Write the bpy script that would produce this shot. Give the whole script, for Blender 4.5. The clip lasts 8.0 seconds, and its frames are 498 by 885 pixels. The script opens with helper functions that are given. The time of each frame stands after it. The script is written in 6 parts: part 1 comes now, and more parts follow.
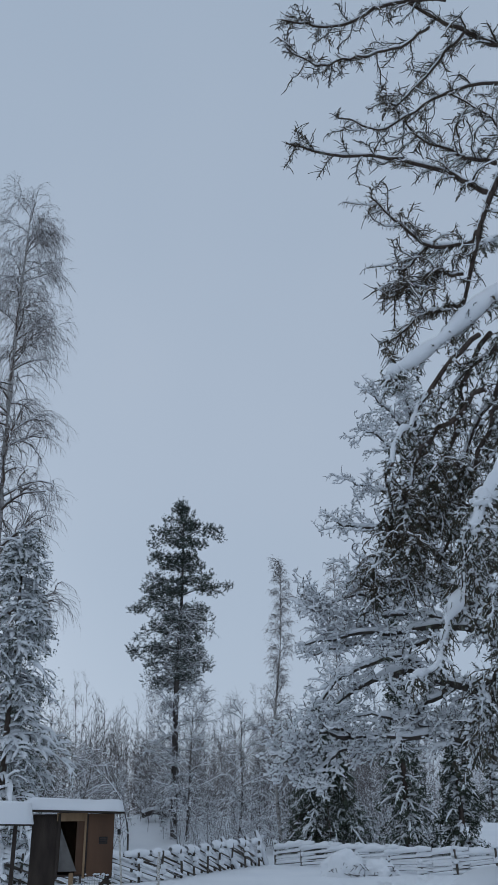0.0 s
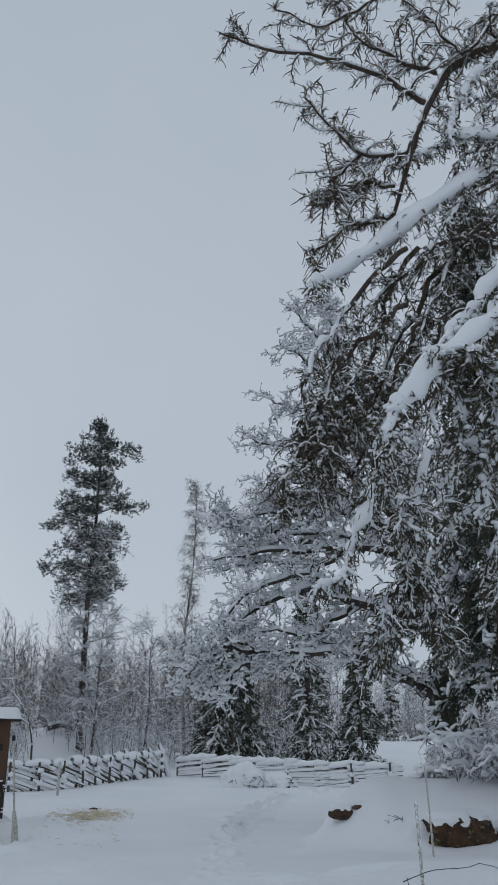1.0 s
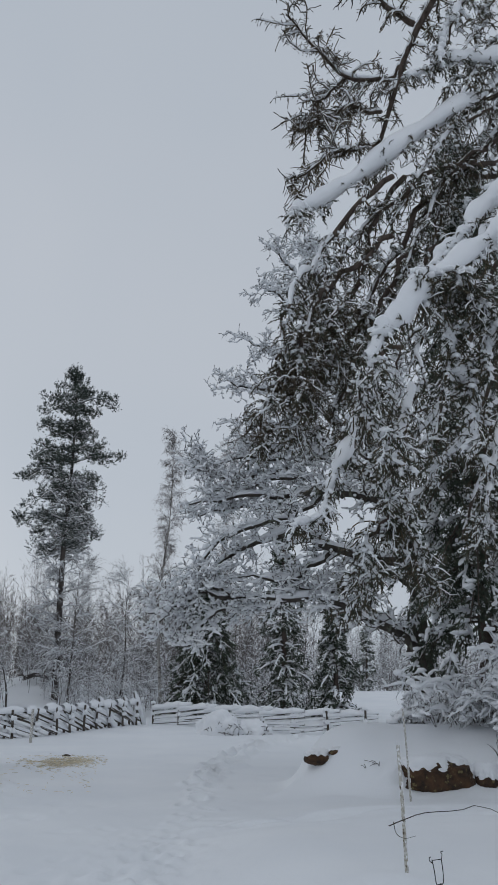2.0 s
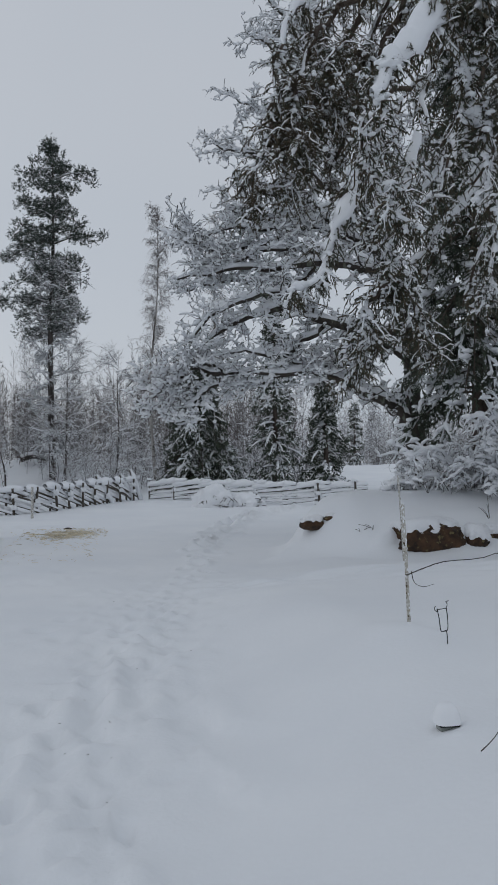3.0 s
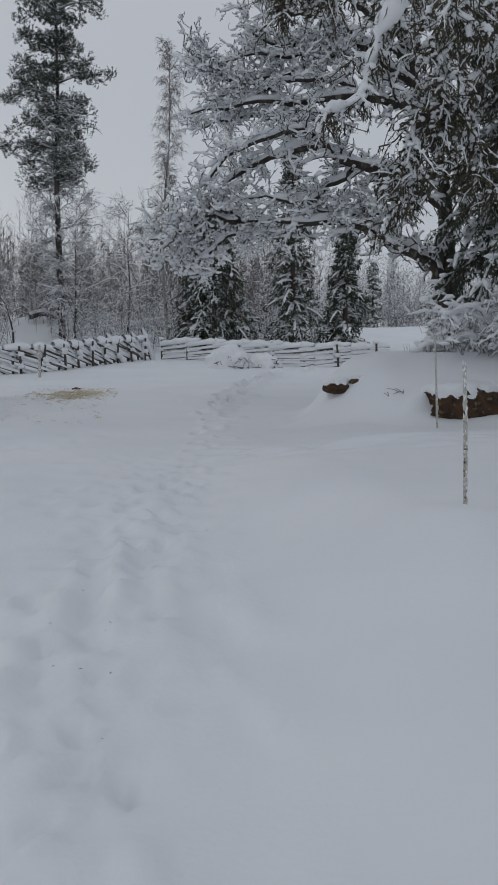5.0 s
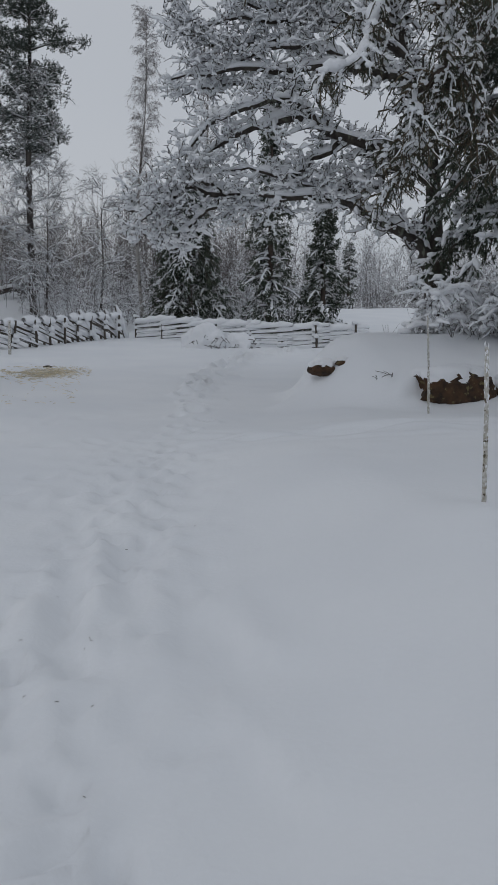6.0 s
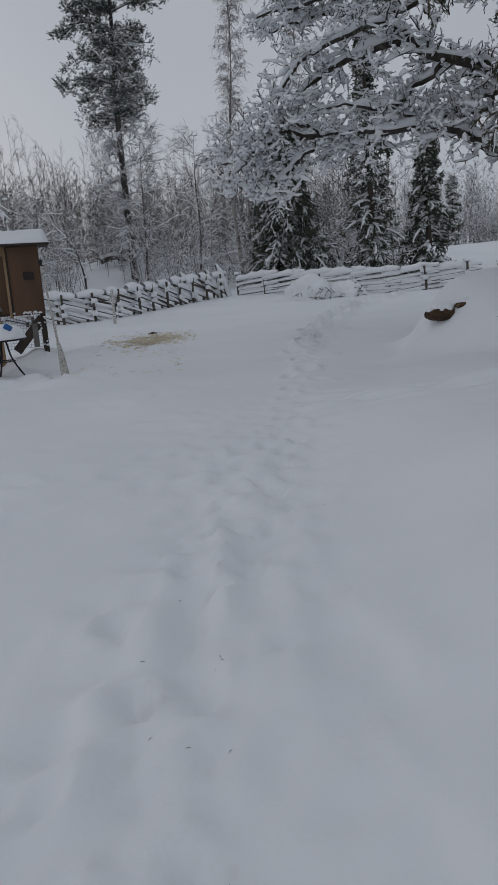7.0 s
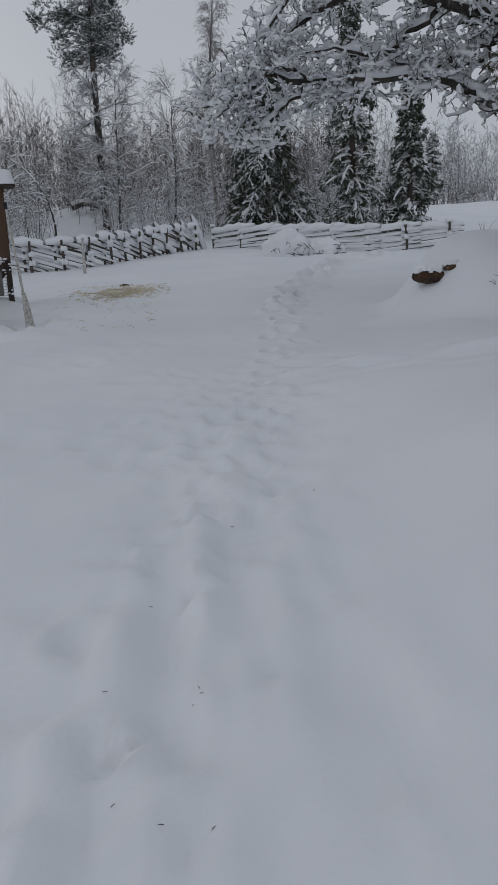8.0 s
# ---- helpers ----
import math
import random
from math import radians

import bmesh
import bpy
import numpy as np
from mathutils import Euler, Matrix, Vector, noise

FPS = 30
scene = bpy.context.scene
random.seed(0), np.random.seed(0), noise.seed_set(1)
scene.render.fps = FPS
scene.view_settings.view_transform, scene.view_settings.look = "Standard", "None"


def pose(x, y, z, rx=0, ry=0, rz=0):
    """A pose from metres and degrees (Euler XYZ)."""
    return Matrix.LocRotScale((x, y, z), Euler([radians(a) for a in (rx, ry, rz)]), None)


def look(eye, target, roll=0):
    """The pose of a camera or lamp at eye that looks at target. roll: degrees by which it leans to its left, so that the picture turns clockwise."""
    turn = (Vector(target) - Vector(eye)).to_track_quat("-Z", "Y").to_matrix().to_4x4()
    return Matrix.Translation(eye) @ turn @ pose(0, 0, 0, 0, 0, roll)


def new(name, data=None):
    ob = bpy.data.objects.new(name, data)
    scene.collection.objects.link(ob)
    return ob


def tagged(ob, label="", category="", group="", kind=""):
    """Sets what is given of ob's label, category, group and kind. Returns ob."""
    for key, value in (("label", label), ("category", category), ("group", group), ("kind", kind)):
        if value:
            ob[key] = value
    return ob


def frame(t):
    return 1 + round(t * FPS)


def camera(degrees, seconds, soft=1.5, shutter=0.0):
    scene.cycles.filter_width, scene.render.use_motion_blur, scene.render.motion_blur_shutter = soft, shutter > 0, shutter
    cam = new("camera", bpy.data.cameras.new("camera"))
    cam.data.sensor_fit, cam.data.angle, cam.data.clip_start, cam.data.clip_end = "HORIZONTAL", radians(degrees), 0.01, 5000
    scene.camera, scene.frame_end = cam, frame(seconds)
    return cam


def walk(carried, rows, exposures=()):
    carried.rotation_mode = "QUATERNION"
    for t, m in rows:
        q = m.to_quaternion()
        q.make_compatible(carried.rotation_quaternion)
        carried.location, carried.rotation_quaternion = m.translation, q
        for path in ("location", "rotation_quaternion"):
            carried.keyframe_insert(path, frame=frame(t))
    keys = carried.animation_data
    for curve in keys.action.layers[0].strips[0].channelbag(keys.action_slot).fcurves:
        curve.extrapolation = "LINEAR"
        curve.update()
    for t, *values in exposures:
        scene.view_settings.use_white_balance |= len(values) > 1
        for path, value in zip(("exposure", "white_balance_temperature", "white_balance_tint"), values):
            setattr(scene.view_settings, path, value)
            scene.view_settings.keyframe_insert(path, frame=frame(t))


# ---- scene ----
cam = camera(31.97, 8.0, soft=1.5)
ROWS = [
    (0.0, -0.020, -0.020, 1.950, -0.20, 23.40, -0.50),
    (0.5, 0.110, 0.295, 1.850, -2.63, 20.46, 0.18),
    (1.0, 0.195, 0.585, 1.805, -5.50, 18.69, 0.42),
    (1.2, 0.191, 0.688, 1.796, -7.11, 18.44, 0.50),
    (2.3, 0.335, 1.424, 1.640, -6.73, 12.01, 0.31),
    (2.5, 0.337, 1.507, 1.601, -6.66, 8.39, -0.12),
    (3.0, 0.275, 1.711, 1.596, -7.73, 1.55, -0.88),
    (3.5, 0.309, 1.975, 1.567, -7.78, -1.74, -1.02),
    (4.0, 0.338, 2.251, 1.541, -7.15, -3.76, -0.77),
    (4.2, 0.337, 2.384, 1.521, -6.72, -4.64, -0.70),
    (5.3, 0.322, 3.010, 1.520, -7.14, -7.87, 0.18),
    (5.5, 0.321, 3.125, 1.511, -7.72, -7.89, 0.36),
    (6.0, 0.253, 3.457, 1.491, -8.70, -8.81, 0.71),
    (6.5, 0.221, 3.727, 1.487, -6.27, -11.22, -1.38),
    (7.0, 0.233, 4.092, 1.502, -1.21, -11.69, -4.65),
    (7.5, 0.181, 4.421, 1.489, -1.07, -12.03, -4.66),
    (8.0, 0.178, 4.707, 1.489, -3.15, -14.75, -2.52),
]
walk(
    cam,
    [(t, pose(x, y, z, 90 + pitch, 0, yaw) @ pose(0, 0, 0, 0, 0, roll)) for t, x, y, z, yaw, pitch, roll in ROWS],
    exposures=[(0.0, -0.2, 5600, 8), (0.5, -0.14, 5950, 9), (1.0, -0.10, 6080, 9), (2.5, -0.06, 6350, 11), (3.5, -0.1, 6350, 11), (5.5, -0.19, 6500, 12), (6.5, -0.22, 6480, 12), (7.2, -0.40, 6450, 13), (8.0, -0.30, 6450, 13)],
)

# ---- light: an overcast winter sky and a weak, very wide sun ----
world = bpy.data.worlds.new("overcast_sky")
scene.world = world
world.use_nodes = True
wn, wl = world.node_tree.nodes, world.node_tree.links
wn.clear()
sky = wn.new("ShaderNodeTexSky")
sky.sky_type, sky.sun_disc = "NISHITA", False
sky.sun_elevation, sky.sun_rotation = radians(12), radians(-40)
sky.air_density, sky.dust_density = 1.0, 2.0
fade = wn.new("ShaderNodeHueSaturation")
fade.inputs["Saturation"].default_value = 0.3
cloud = wn.new("ShaderNodeMix")
cloud.data_type = "RGBA"
cloud.inputs["Factor"].default_value = 0.86
coords = wn.new("ShaderNodeTexCoord")
veil = wn.new("ShaderNodeTexNoise")
veil.inputs["Scale"].default_value, veil.inputs["Detail"].default_value = 1.6, 3.0
veil_ramp = wn.new("ShaderNodeValToRGB")
veil_ramp.color_ramp.elements[0].position, veil_ramp.color_ramp.elements[1].position = 0.3, 0.75
veil_ramp.color_ramp.elements[0].color = (4.6, 5.15, 5.75, 1)
veil_ramp.color_ramp.elements[1].color = (5.3, 5.65, 6.1, 1)
sky_out = wn.new("ShaderNodeBackground")
sky_out.inputs["Strength"].default_value = 0.1
world_out = wn.new("ShaderNodeOutputWorld")
wl.new(sky.outputs["Color"], fade.inputs["Color"])
wl.new(fade.outputs["Color"], cloud.inputs["A"])
wl.new(coords.outputs["Generated"], veil.inputs["Vector"])
wl.new(veil.outputs["Fac"], veil_ramp.inputs["Fac"])
wl.new(veil_ramp.outputs["Color"], cloud.inputs["B"])
wl.new(cloud.outputs["Result"], sky_out.inputs["Color"])
wl.new(sky_out.outputs["Background"], world_out.inputs["Surface"])
sun = new("sun", bpy.data.lights.new("sun", "SUN"))
sun.data.energy, sun.data.angle, sun.data.color = 0.2, radians(40), (1.0, 0.97, 0.93)
sun.matrix_world = look((-8, 12, 14), (0, 20, 0))

# ---- materials ----


def material(name, base, second, scale=8.0, rough=0.8, bump=0.2, bump_scale=40.0, stretch=(1, 1, 1), spots=None, metal=0.0, per_island=0.0):
    """Two colours mixed by noise at one scale, fine relief at another, and an optional third colour in spots."""
    m = bpy.data.materials.new(name)
    m.use_nodes = True
    n, l = m.node_tree.nodes, m.node_tree.links
    bsdf = n["Principled BSDF"]
    bsdf.inputs["Roughness"].default_value, bsdf.inputs["Metallic"].default_value = rough, metal
    geo = n.new("ShaderNodeNewGeometry")
    tc = n.new("ShaderNodeTexCoord")
    mp = n.new("ShaderNodeMapping")
    mp.inputs["Scale"].default_value = stretch
    l.new(tc.outputs["Object"], mp.inputs["Vector"])
    t1 = n.new("ShaderNodeTexNoise")
    t1.inputs["Scale"].default_value, t1.inputs["Detail"].default_value = scale, 5.0
    l.new(mp.outputs["Vector"], t1.inputs["Vector"])
    ramp = n.new("ShaderNodeValToRGB")
    ramp.color_ramp.elements[0].position, ramp.color_ramp.elements[1].position = 0.32, 0.68
    ramp.color_ramp.elements[0].color, ramp.color_ramp.elements[1].color = (*base, 1), (*second, 1)
    l.new(t1.outputs["Fac"], ramp.inputs["Fac"])
    colour = ramp.outputs["Color"]
    if spots:
        t3 = n.new("ShaderNodeTexNoise")
        t3.inputs["Scale"].default_value, t3.inputs["Detail"].default_value = spots[1], 4.0
        l.new(mp.outputs["Vector"], t3.inputs["Vector"])
        r3 = n.new("ShaderNodeValToRGB")
        r3.color_ramp.elements[0].position, r3.color_ramp.elements[1].position = spots[2], spots[2] + 0.06
        l.new(t3.outputs["Fac"], r3.inputs["Fac"])
        mx = n.new("ShaderNodeMix")
        mx.data_type = "RGBA"
        mx.inputs["B"].default_value = (*spots[0], 1)
        l.new(r3.outputs["Color"], mx.inputs["Factor"])
        l.new(colour, mx.inputs["A"])
        colour = mx.outputs["Result"]
    if per_island:
        hs = n.new("ShaderNodeHueSaturation")
        mr = n.new("ShaderNodeMapRange")
        mr.inputs["To Min"].default_value, mr.inputs["To Max"].default_value = 1 - per_island, 1 + per_island
        l.new(geo.outputs["Random Per Island"], mr.inputs["Value"])
        l.new(mr.outputs["Result"], hs.inputs["Value"])
        l.new(colour, hs.inputs["Color"])
        colour = hs.outputs["Color"]
    l.new(colour, bsdf.inputs["Base Color"])
    t2 = n.new("ShaderNodeTexNoise")
    t2.inputs["Scale"].default_value, t2.inputs["Detail"].default_value = bump_scale, 3.0
    l.new(mp.outputs["Vector"], t2.inputs["Vector"])
    bp = n.new("ShaderNodeBump")
    bp.inputs["Strength"].default_value, bp.inputs["Distance"].default_value = bump, 0.02
    l.new(t2.outputs["Fac"], bp.inputs["Height"])
    l.new(bp.outputs["Normal"], bsdf.inputs["Normal"])
    return m


SNOW = material("snow", (0.80, 0.815, 0.84), (0.86, 0.865, 0.88), 1.2, 0.65, 0.12, 60)
GROUND_SNOW = material("ground_snow", (0.80, 0.815, 0.84), (0.855, 0.865, 0.88), 0.5, 0.7, 0.18, 28)
OAK_BARK = material("oak_bark", (0.034, 0.028, 0.024), (0.08, 0.068, 0.056), 9, 0.95, 0.8, 30, (1, 1, 0.35), ((0.16, 0.17, 0.13), 5, 0.62))
TWIG = material("twig", (0.04, 0.033, 0.028), (0.085, 0.072, 0.06), 6, 0.9, 0.2, 40, per_island=0.35)
SPRUCE_BARK = material("spruce_bark", (0.04, 0.028, 0.022), (0.10, 0.075, 0.06), 12, 0.95, 0.6, 40, (1, 1, 0.5), ((0.17, 0.18, 0.15), 7, 0.64))
LICHEN_TWIG = material("lichen_twig", (0.045, 0.034, 0.023), (0.125, 0.098, 0.062), 5, 0.95, 0.3, 50, per_island=0.4)
NEEDLE = material("needle", (0.026, 0.038, 0.024), (0.066, 0.08, 0.05), 3, 0.7, 0.1, 40, per_island=0.4)
PINE_NEEDLE = material("pine_needle", (0.045, 0.058, 0.048), (0.085, 0.105, 0.085), 1.5, 0.7, 0.1, 40, per_island=0.35)
PINE_BARK = material("pine_bark", (0.045, 0.038, 0.034), (0.105, 0.09, 0.08), 5, 0.95, 0.6, 25, (1, 1, 0.4))
BIRCH_BARK = material("birch_bark", (0.30, 0.28, 0.26), (0.42, 0.40, 0.38), 4, 0.8, 0.3, 30, (1, 1, 3), ((0.05, 0.045, 0.04), 3, 0.6))
BIRCH_TWIG = material("birch_twig", (0.085, 0.062, 0.05), (0.15, 0.115, 0.095), 2, 0.9, 0.1, 40, per_island=0.3)
FAR_TWIG = material("far_twig", (0.06, 0.05, 0.047), (0.12, 0.10, 0.094), 0.4, 0.95, 0.1, 20, per_island=0.35)
FENCE_WOOD = material("grey_fence_wood", (0.05, 0.042, 0.035), (0.13, 0.11, 0.09), 14, 0.95, 0.5, 60, (1, 1, 1))
ROCK = material("rusty_rock", (0.016, 0.011, 0.008), (0.095, 0.048, 0.022), 6, 0.9, 1.0, 22, spots=((0.15, 0.12, 0.055), 11, 0.60))
PLYWOOD = material("brown_plywood", (0.082, 0.042, 0.022), (0.13, 0.068, 0.035), 2.2, 0.75, 0.15, 60, (1, 1, 0.25), ((0.07, 0.04, 0.025), 1.6, 0.66))
DARK_WOOD = material("dark_wood", (0.028, 0.02, 0.016), (0.06, 0.045, 0.035), 5, 0.9, 0.3, 50, (1, 1, 0.3))
RAW_WOOD = material("raw_wood", (0.22, 0.14, 0.075), (0.34, 0.23, 0.13), 6, 0.85, 0.2, 60, (1, 1, 0.3))
GREY_PANEL = material("weathered_panel", (0.10, 0.095, 0.09), (0.17, 0.16, 0.15), 4, 0.8, 0.2, 50)
STRAW = material("straw", (0.60, 0.51, 0.35), (0.78, 0.70, 0.53), 6, 0.85, 0.2, 60, per_island=0.3)
IRON = material("black_iron", (0.02, 0.02, 0.022), (0.045, 0.043, 0.042), 20, 0.55, 0.3, 90, metal=0.6)
BLUE_PLASTIC = material("blue_plastic", (0.01, 0.09, 0.30), (0.015, 0.12, 0.36), 6, 0.4, 0.1, 40)
MESH_WIRE = material("galvanised_wire", (0.32, 0.33, 0.34), (0.45, 0.46, 0.47), 20, 0.5, 0.1, 40, metal=0.7)
FROST_WOOD = material("frosted_wood", (0.36, 0.33, 0.27), (0.68, 0.67, 0.65), 45, 0.9, 0.7, 90, (1, 1, 1), ((0.10, 0.08, 0.05), 38, 0.6))
GLASS = material("lantern_glass", (0.14, 0.16, 0.15), (0.22, 0.24, 0.22), 9, 0.25, 0.05, 40)
DEBRIS = material("bark_debris", (0.04, 0.03, 0.02), (0.10, 0.075, 0.05), 9, 0.9, 0.3, 60)

# ---- building helpers ----
UP = np.array([0.0, 0.0, 1.0])


def thing(name, place, label, category, group="", kind="", turn=0.0):
    e = new(name)
    e.empty_display_size = 0.1
    e.matrix_basis = pose(*place, 0, 0, turn)
    bpy.context.view_layer.update()
    return tagged(e, label, category, group, kind)


def mesh_of(name, verts, faces, mat, smooth=True):
    """A mesh from arrays: faces is one array, or several, of rows of 3 or 4 indices."""
    me = bpy.data.meshes.new(name)
    groups = faces if isinstance(faces, list) else [faces]
    groups = [np.asarray(g, dtype=np.int32) for g in groups if len(g)]
    me.vertices.add(len(verts))
    me.vertices.foreach_set("co", np.asarray(verts, dtype=np.float32).ravel())
    sizes = np.concatenate([np.full(len(g), g.shape[1], dtype=np.int32) for g in groups])
    loops = np.concatenate([g.ravel() for g in groups])
    me.loops.add(len(loops))
    me.loops.foreach_set("vertex_index", loops)
    me.polygons.add(len(sizes))
    me.polygons.foreach_set("loop_start", np.concatenate([[0], np.cumsum(sizes)[:-1]]).astype(np.int32))
    me.polygons.foreach_set("use_smooth", np.full(len(sizes), smooth))
    me.update(calc_edges=True)
    me.validate()
    me.materials.append(mat)
    return me


def place_part(name, me, parent, label="", kind=""):
    """Links a mesh given in world coordinates under a thing, which stays where it is."""
    ob = new(name, me)
    if parent is not None:
        ob.parent = parent
        inv = parent.matrix_world.inverted()
        ob.matrix_parent_inverse = inv
    return tagged(ob, label, kind=kind)


def part(name, bm, mat, parent, label="", smooth=False):
    """Links a bmesh in world coordinates as one mesh under a thing or a part."""
    me = bpy.data.meshes.new(name)
    bmesh.ops.recalc_face_normals(bm, faces=bm.faces)
    bm.to_mesh(me)
    bm.free()
    me.materials.append(mat)
    if smooth:
        me.polygons.foreach_set("use_smooth", [True] * len(me.polygons))
    ob = place_part(name, me, parent, label)
    bpy.context.view_layer.update()
    return ob


class Bag:
    """Collects vertices and faces of many small pieces for one mesh."""

    def __init__(self):
        self.v, self.f, self.count = [], {}, 0

    def add(self, v, f):
        self.v.append(v)
        self.f.setdefault(f.shape[1], []).append(f + self.count)
        self.count += len(v)

    def mesh(self, name, mat, smooth=True):
        return mesh_of(name, np.concatenate(self.v), [np.concatenate(g) for g in self.f.values()], mat, smooth)


def unit(a):
    return a / np.maximum(np.linalg.norm(a, axis=-1, keepdims=True), 1e-9)


def frames_of(p):
    t = unit(np.gradient(p, axis=1))
    s = np.cross(t, UP)
    flat = np.linalg.norm(s, axis=-1, keepdims=True)
    s = np.where(flat < 0.05, np.array([1.0, 0.0, 0.0]), s / np.maximum(flat, 1e-6))
    return t, s, unit(np.cross(s, t))


def ring_faces(n, k, m, closed=True):
    i, j, q = np.meshgrid(np.arange(n), np.arange(k - 1), np.arange(m if closed else m - 1), indexing="ij")
    a = (i * k + j) * m + q
    b = (i * k + j) * m + (q + 1) % m
    return np.stack([a, b, b + m, a + m], -1).reshape(-1, 4)


def tubes(bag, p, r, sides=5):
    """Round branches along the lines p (n, k, 3) with radii r (n, k)."""
    if not len(p):
        return
    t, s, u = frames_of(p)
    a = np.arange(sides) * 2 * math.pi / sides
    ring = p[:, :, None] + r[:, :, None, None] * (np.cos(a)[:, None] * s[:, :, None] + np.sin(a)[:, None] * u[:, :, None])
    bag.add(ring.reshape(-1, 3), ring_faces(p.shape[0], p.shape[1], sides))


def snow_on(bag, p, r, high, wide, rng, fine=False, lumps=0.45, upright=0.15, steep=1.3, wrap=True):
    """Snow lying along the lines p: domes whose height goes with how level the branch is."""
    if not len(p):
        return
    t, s, u = frames_of(p)
    level = np.clip(np.linalg.norm(t[..., :2], axis=-1), 0, 1) ** steep
    k = p.shape[1]
    lump = rng.random(level.shape)
    if k > 24:
        lump = np.stack([np.convolve(np.pad(q, 3, "edge"), np.array([1, 2, 3, 4, 3, 2, 1]) / 16, "valid") for q in lump])
        lump = np.clip(0.5 + (lump - 0.5) * 2.6, 0, 1)
    env = np.sqrt(np.clip(np.sin((np.linspace(0.12, 0.985, k) if k > 24 else np.linspace(0.10, 0.90, k) if fine is True else np.linspace(0.2, 0.97, k)) * math.pi), 0, 1))
    amount = (upright + (1 - upright) * level) * env * (1 - lumps + lumps * 1.6 * lump)
    h = (r * 0.9 + high * amount)[..., None, None]
    w = (r * 0.75 + wide * amount)[..., None, None]
    base = p + UP * (r * 0.25)[..., None]
    lift = unit(u + 0.6 * UP)
    prof = np.array([[-1, -0.1], [-0.65, 0.85], [0.65, 0.85], [1, -0.1]]) if fine == "round" else np.array([[-1, -0.05], [0, 1], [1, -0.05]]) if fine else np.array([[-0.85, -0.35], [-1, 0.25], [-0.6, 0.82], [0, 1], [0.6, 0.82], [1, 0.25], [0.85, -0.35]] if k > 24 else [[-0.9, -0.2], [-0.85, 0.5], [0, 1], [0.85, 0.5], [0.9, -0.2]])
    if not wrap:
        prof = np.array([[-0.75, 0.12], [-1, 0.45], [-0.6, 0.85], [0, 1], [0.6, 0.85], [1, 0.45], [0.75, 0.12]])
    ring = base[:, :, None] + w * prof[:, 0][:, None] * s[:, :, None] + h * prof[:, 1][:, None] * lift[:, :, None]
    m = len(prof)
    bag.add(ring.reshape(-1, 3), ring_faces(p.shape[0], k, m, not fine))


def finer(p, r, k):
    """The same lines with k points each."""
    u = np.repeat(np.linspace(0, 1, k)[None], len(p), 0)
    q = along(p, u)[0]
    x = np.linspace(0, 1, r.shape[1])
    return q, np.stack([np.interp(u[0], x, w) for w in r])


def along(p, u):
    """Points and directions at the fractions u (n, m) of the lines p (n, k, 3)."""
    k = p.shape[1]
    x = np.clip(u, 0, 0.9999) * (k - 1)
    i = x.astype(int)
    w = (x - i)[..., None]
    rows = np.arange(p.shape[0])[:, None]
    a, b = p[rows, i], p[rows, i + 1]
    return a * (1 - w) + b * w, unit(b - a)


def grow(p, r, each, rng, u=(0.2, 1.0), angle=(35, 65), length=(0.5, 1.0), taper=0.5, k=5, radius=0.6, tip=0.3, fall=0.0, wobble=0.15, flat=1.0, lean=(0, 0, 0)):
    """Side branches of the lines p: each per line, their lengths and radii drawn from the ranges given."""
    n = p.shape[0]
    if not n:
        return np.zeros((0, k, 3)), np.zeros((0, k))
    f = (np.arange(each)[None] + rng.random((n, each))) / each
    f = u[0] + (u[1] - u[0]) * f
    at, t = along(p, f)
    side = rng.normal(size=(n, each, 3)) * np.array([1, 1, flat]) + np.array(lean)
    side = unit(side - t * np.sum(side * t, -1, keepdims=True))
    a = np.radians(rng.uniform(*angle, size=(n, each, 1)))
    d = unit(np.cos(a) * t + np.sin(a) * side).reshape(-1, 3)
    at = at.reshape(-1, 3)
    f = f.reshape(-1)
    size = rng.uniform(*length, size=len(f)) * (1 - taper * f)
    steps = [at]
    for _ in range(k - 1):
        steps.append(steps[-1] + d * (size / (k - 1))[:, None])
        d = unit(d + rng.normal(size=d.shape) * wobble + np.array([0, 0, -fall]) / (k - 1))
    q = np.stack(steps, 1)
    x = f * (p.shape[1] - 1)
    i = np.clip(x.astype(int), 0, p.shape[1] - 2)
    rows = np.repeat(np.arange(n), each)
    r0 = (r[rows, i] * (1 - (x - i)) + r[rows, i + 1] * (x - i)) * radius
    return q, r0[:, None] * np.linspace(1, tip, k)[None]


def smooth_line(points, k):
    """k points on a smooth curve through the control points."""
    c = np.array(points, dtype=float)
    ext = np.concatenate([[2 * c[0] - c[1]], c, [2 * c[-1] - c[-2]]])
    out = []
    for x in np.linspace(0, len(c) - 1.0001, k):
        i, w = int(x), x - int(x)
        a, b, d, e = ext[i : i + 4]
        out.append(0.5 * (2 * b + (d - a) * w + (2 * a - 5 * b + 4 * d - e) * w * w + (3 * b - a - 3 * d + e) * w**3))
    return np.array(out)


def needles(bag, p, each, size, width, rng, spread=(35, 75), hang=0.25):
    """Needles as slim triangles round the lines p."""
    if not len(p):
        return
    n = p.shape[0]
    at, t = along(p, rng.random((n, each)))
    side = rng.normal(size=(n, each, 3))
    side = unit(side - t * np.sum(side * t, -1, keepdims=True))
    a = np.radians(rng.uniform(*spread, size=(n, each, 1)))
    d = unit(np.cos(a) * t + np.sin(a) * side - hang * UP)
    w = unit(np.cross(d, rng.normal(size=d.shape))) * width
    ln = size * rng.uniform(0.6, 1.2, size=(n, each, 1))
    v = np.stack([at - w, at + w, at + d * ln], 2).reshape(-1, 3)
    bag.add(v, np.arange(len(v)).reshape(-1, 3))


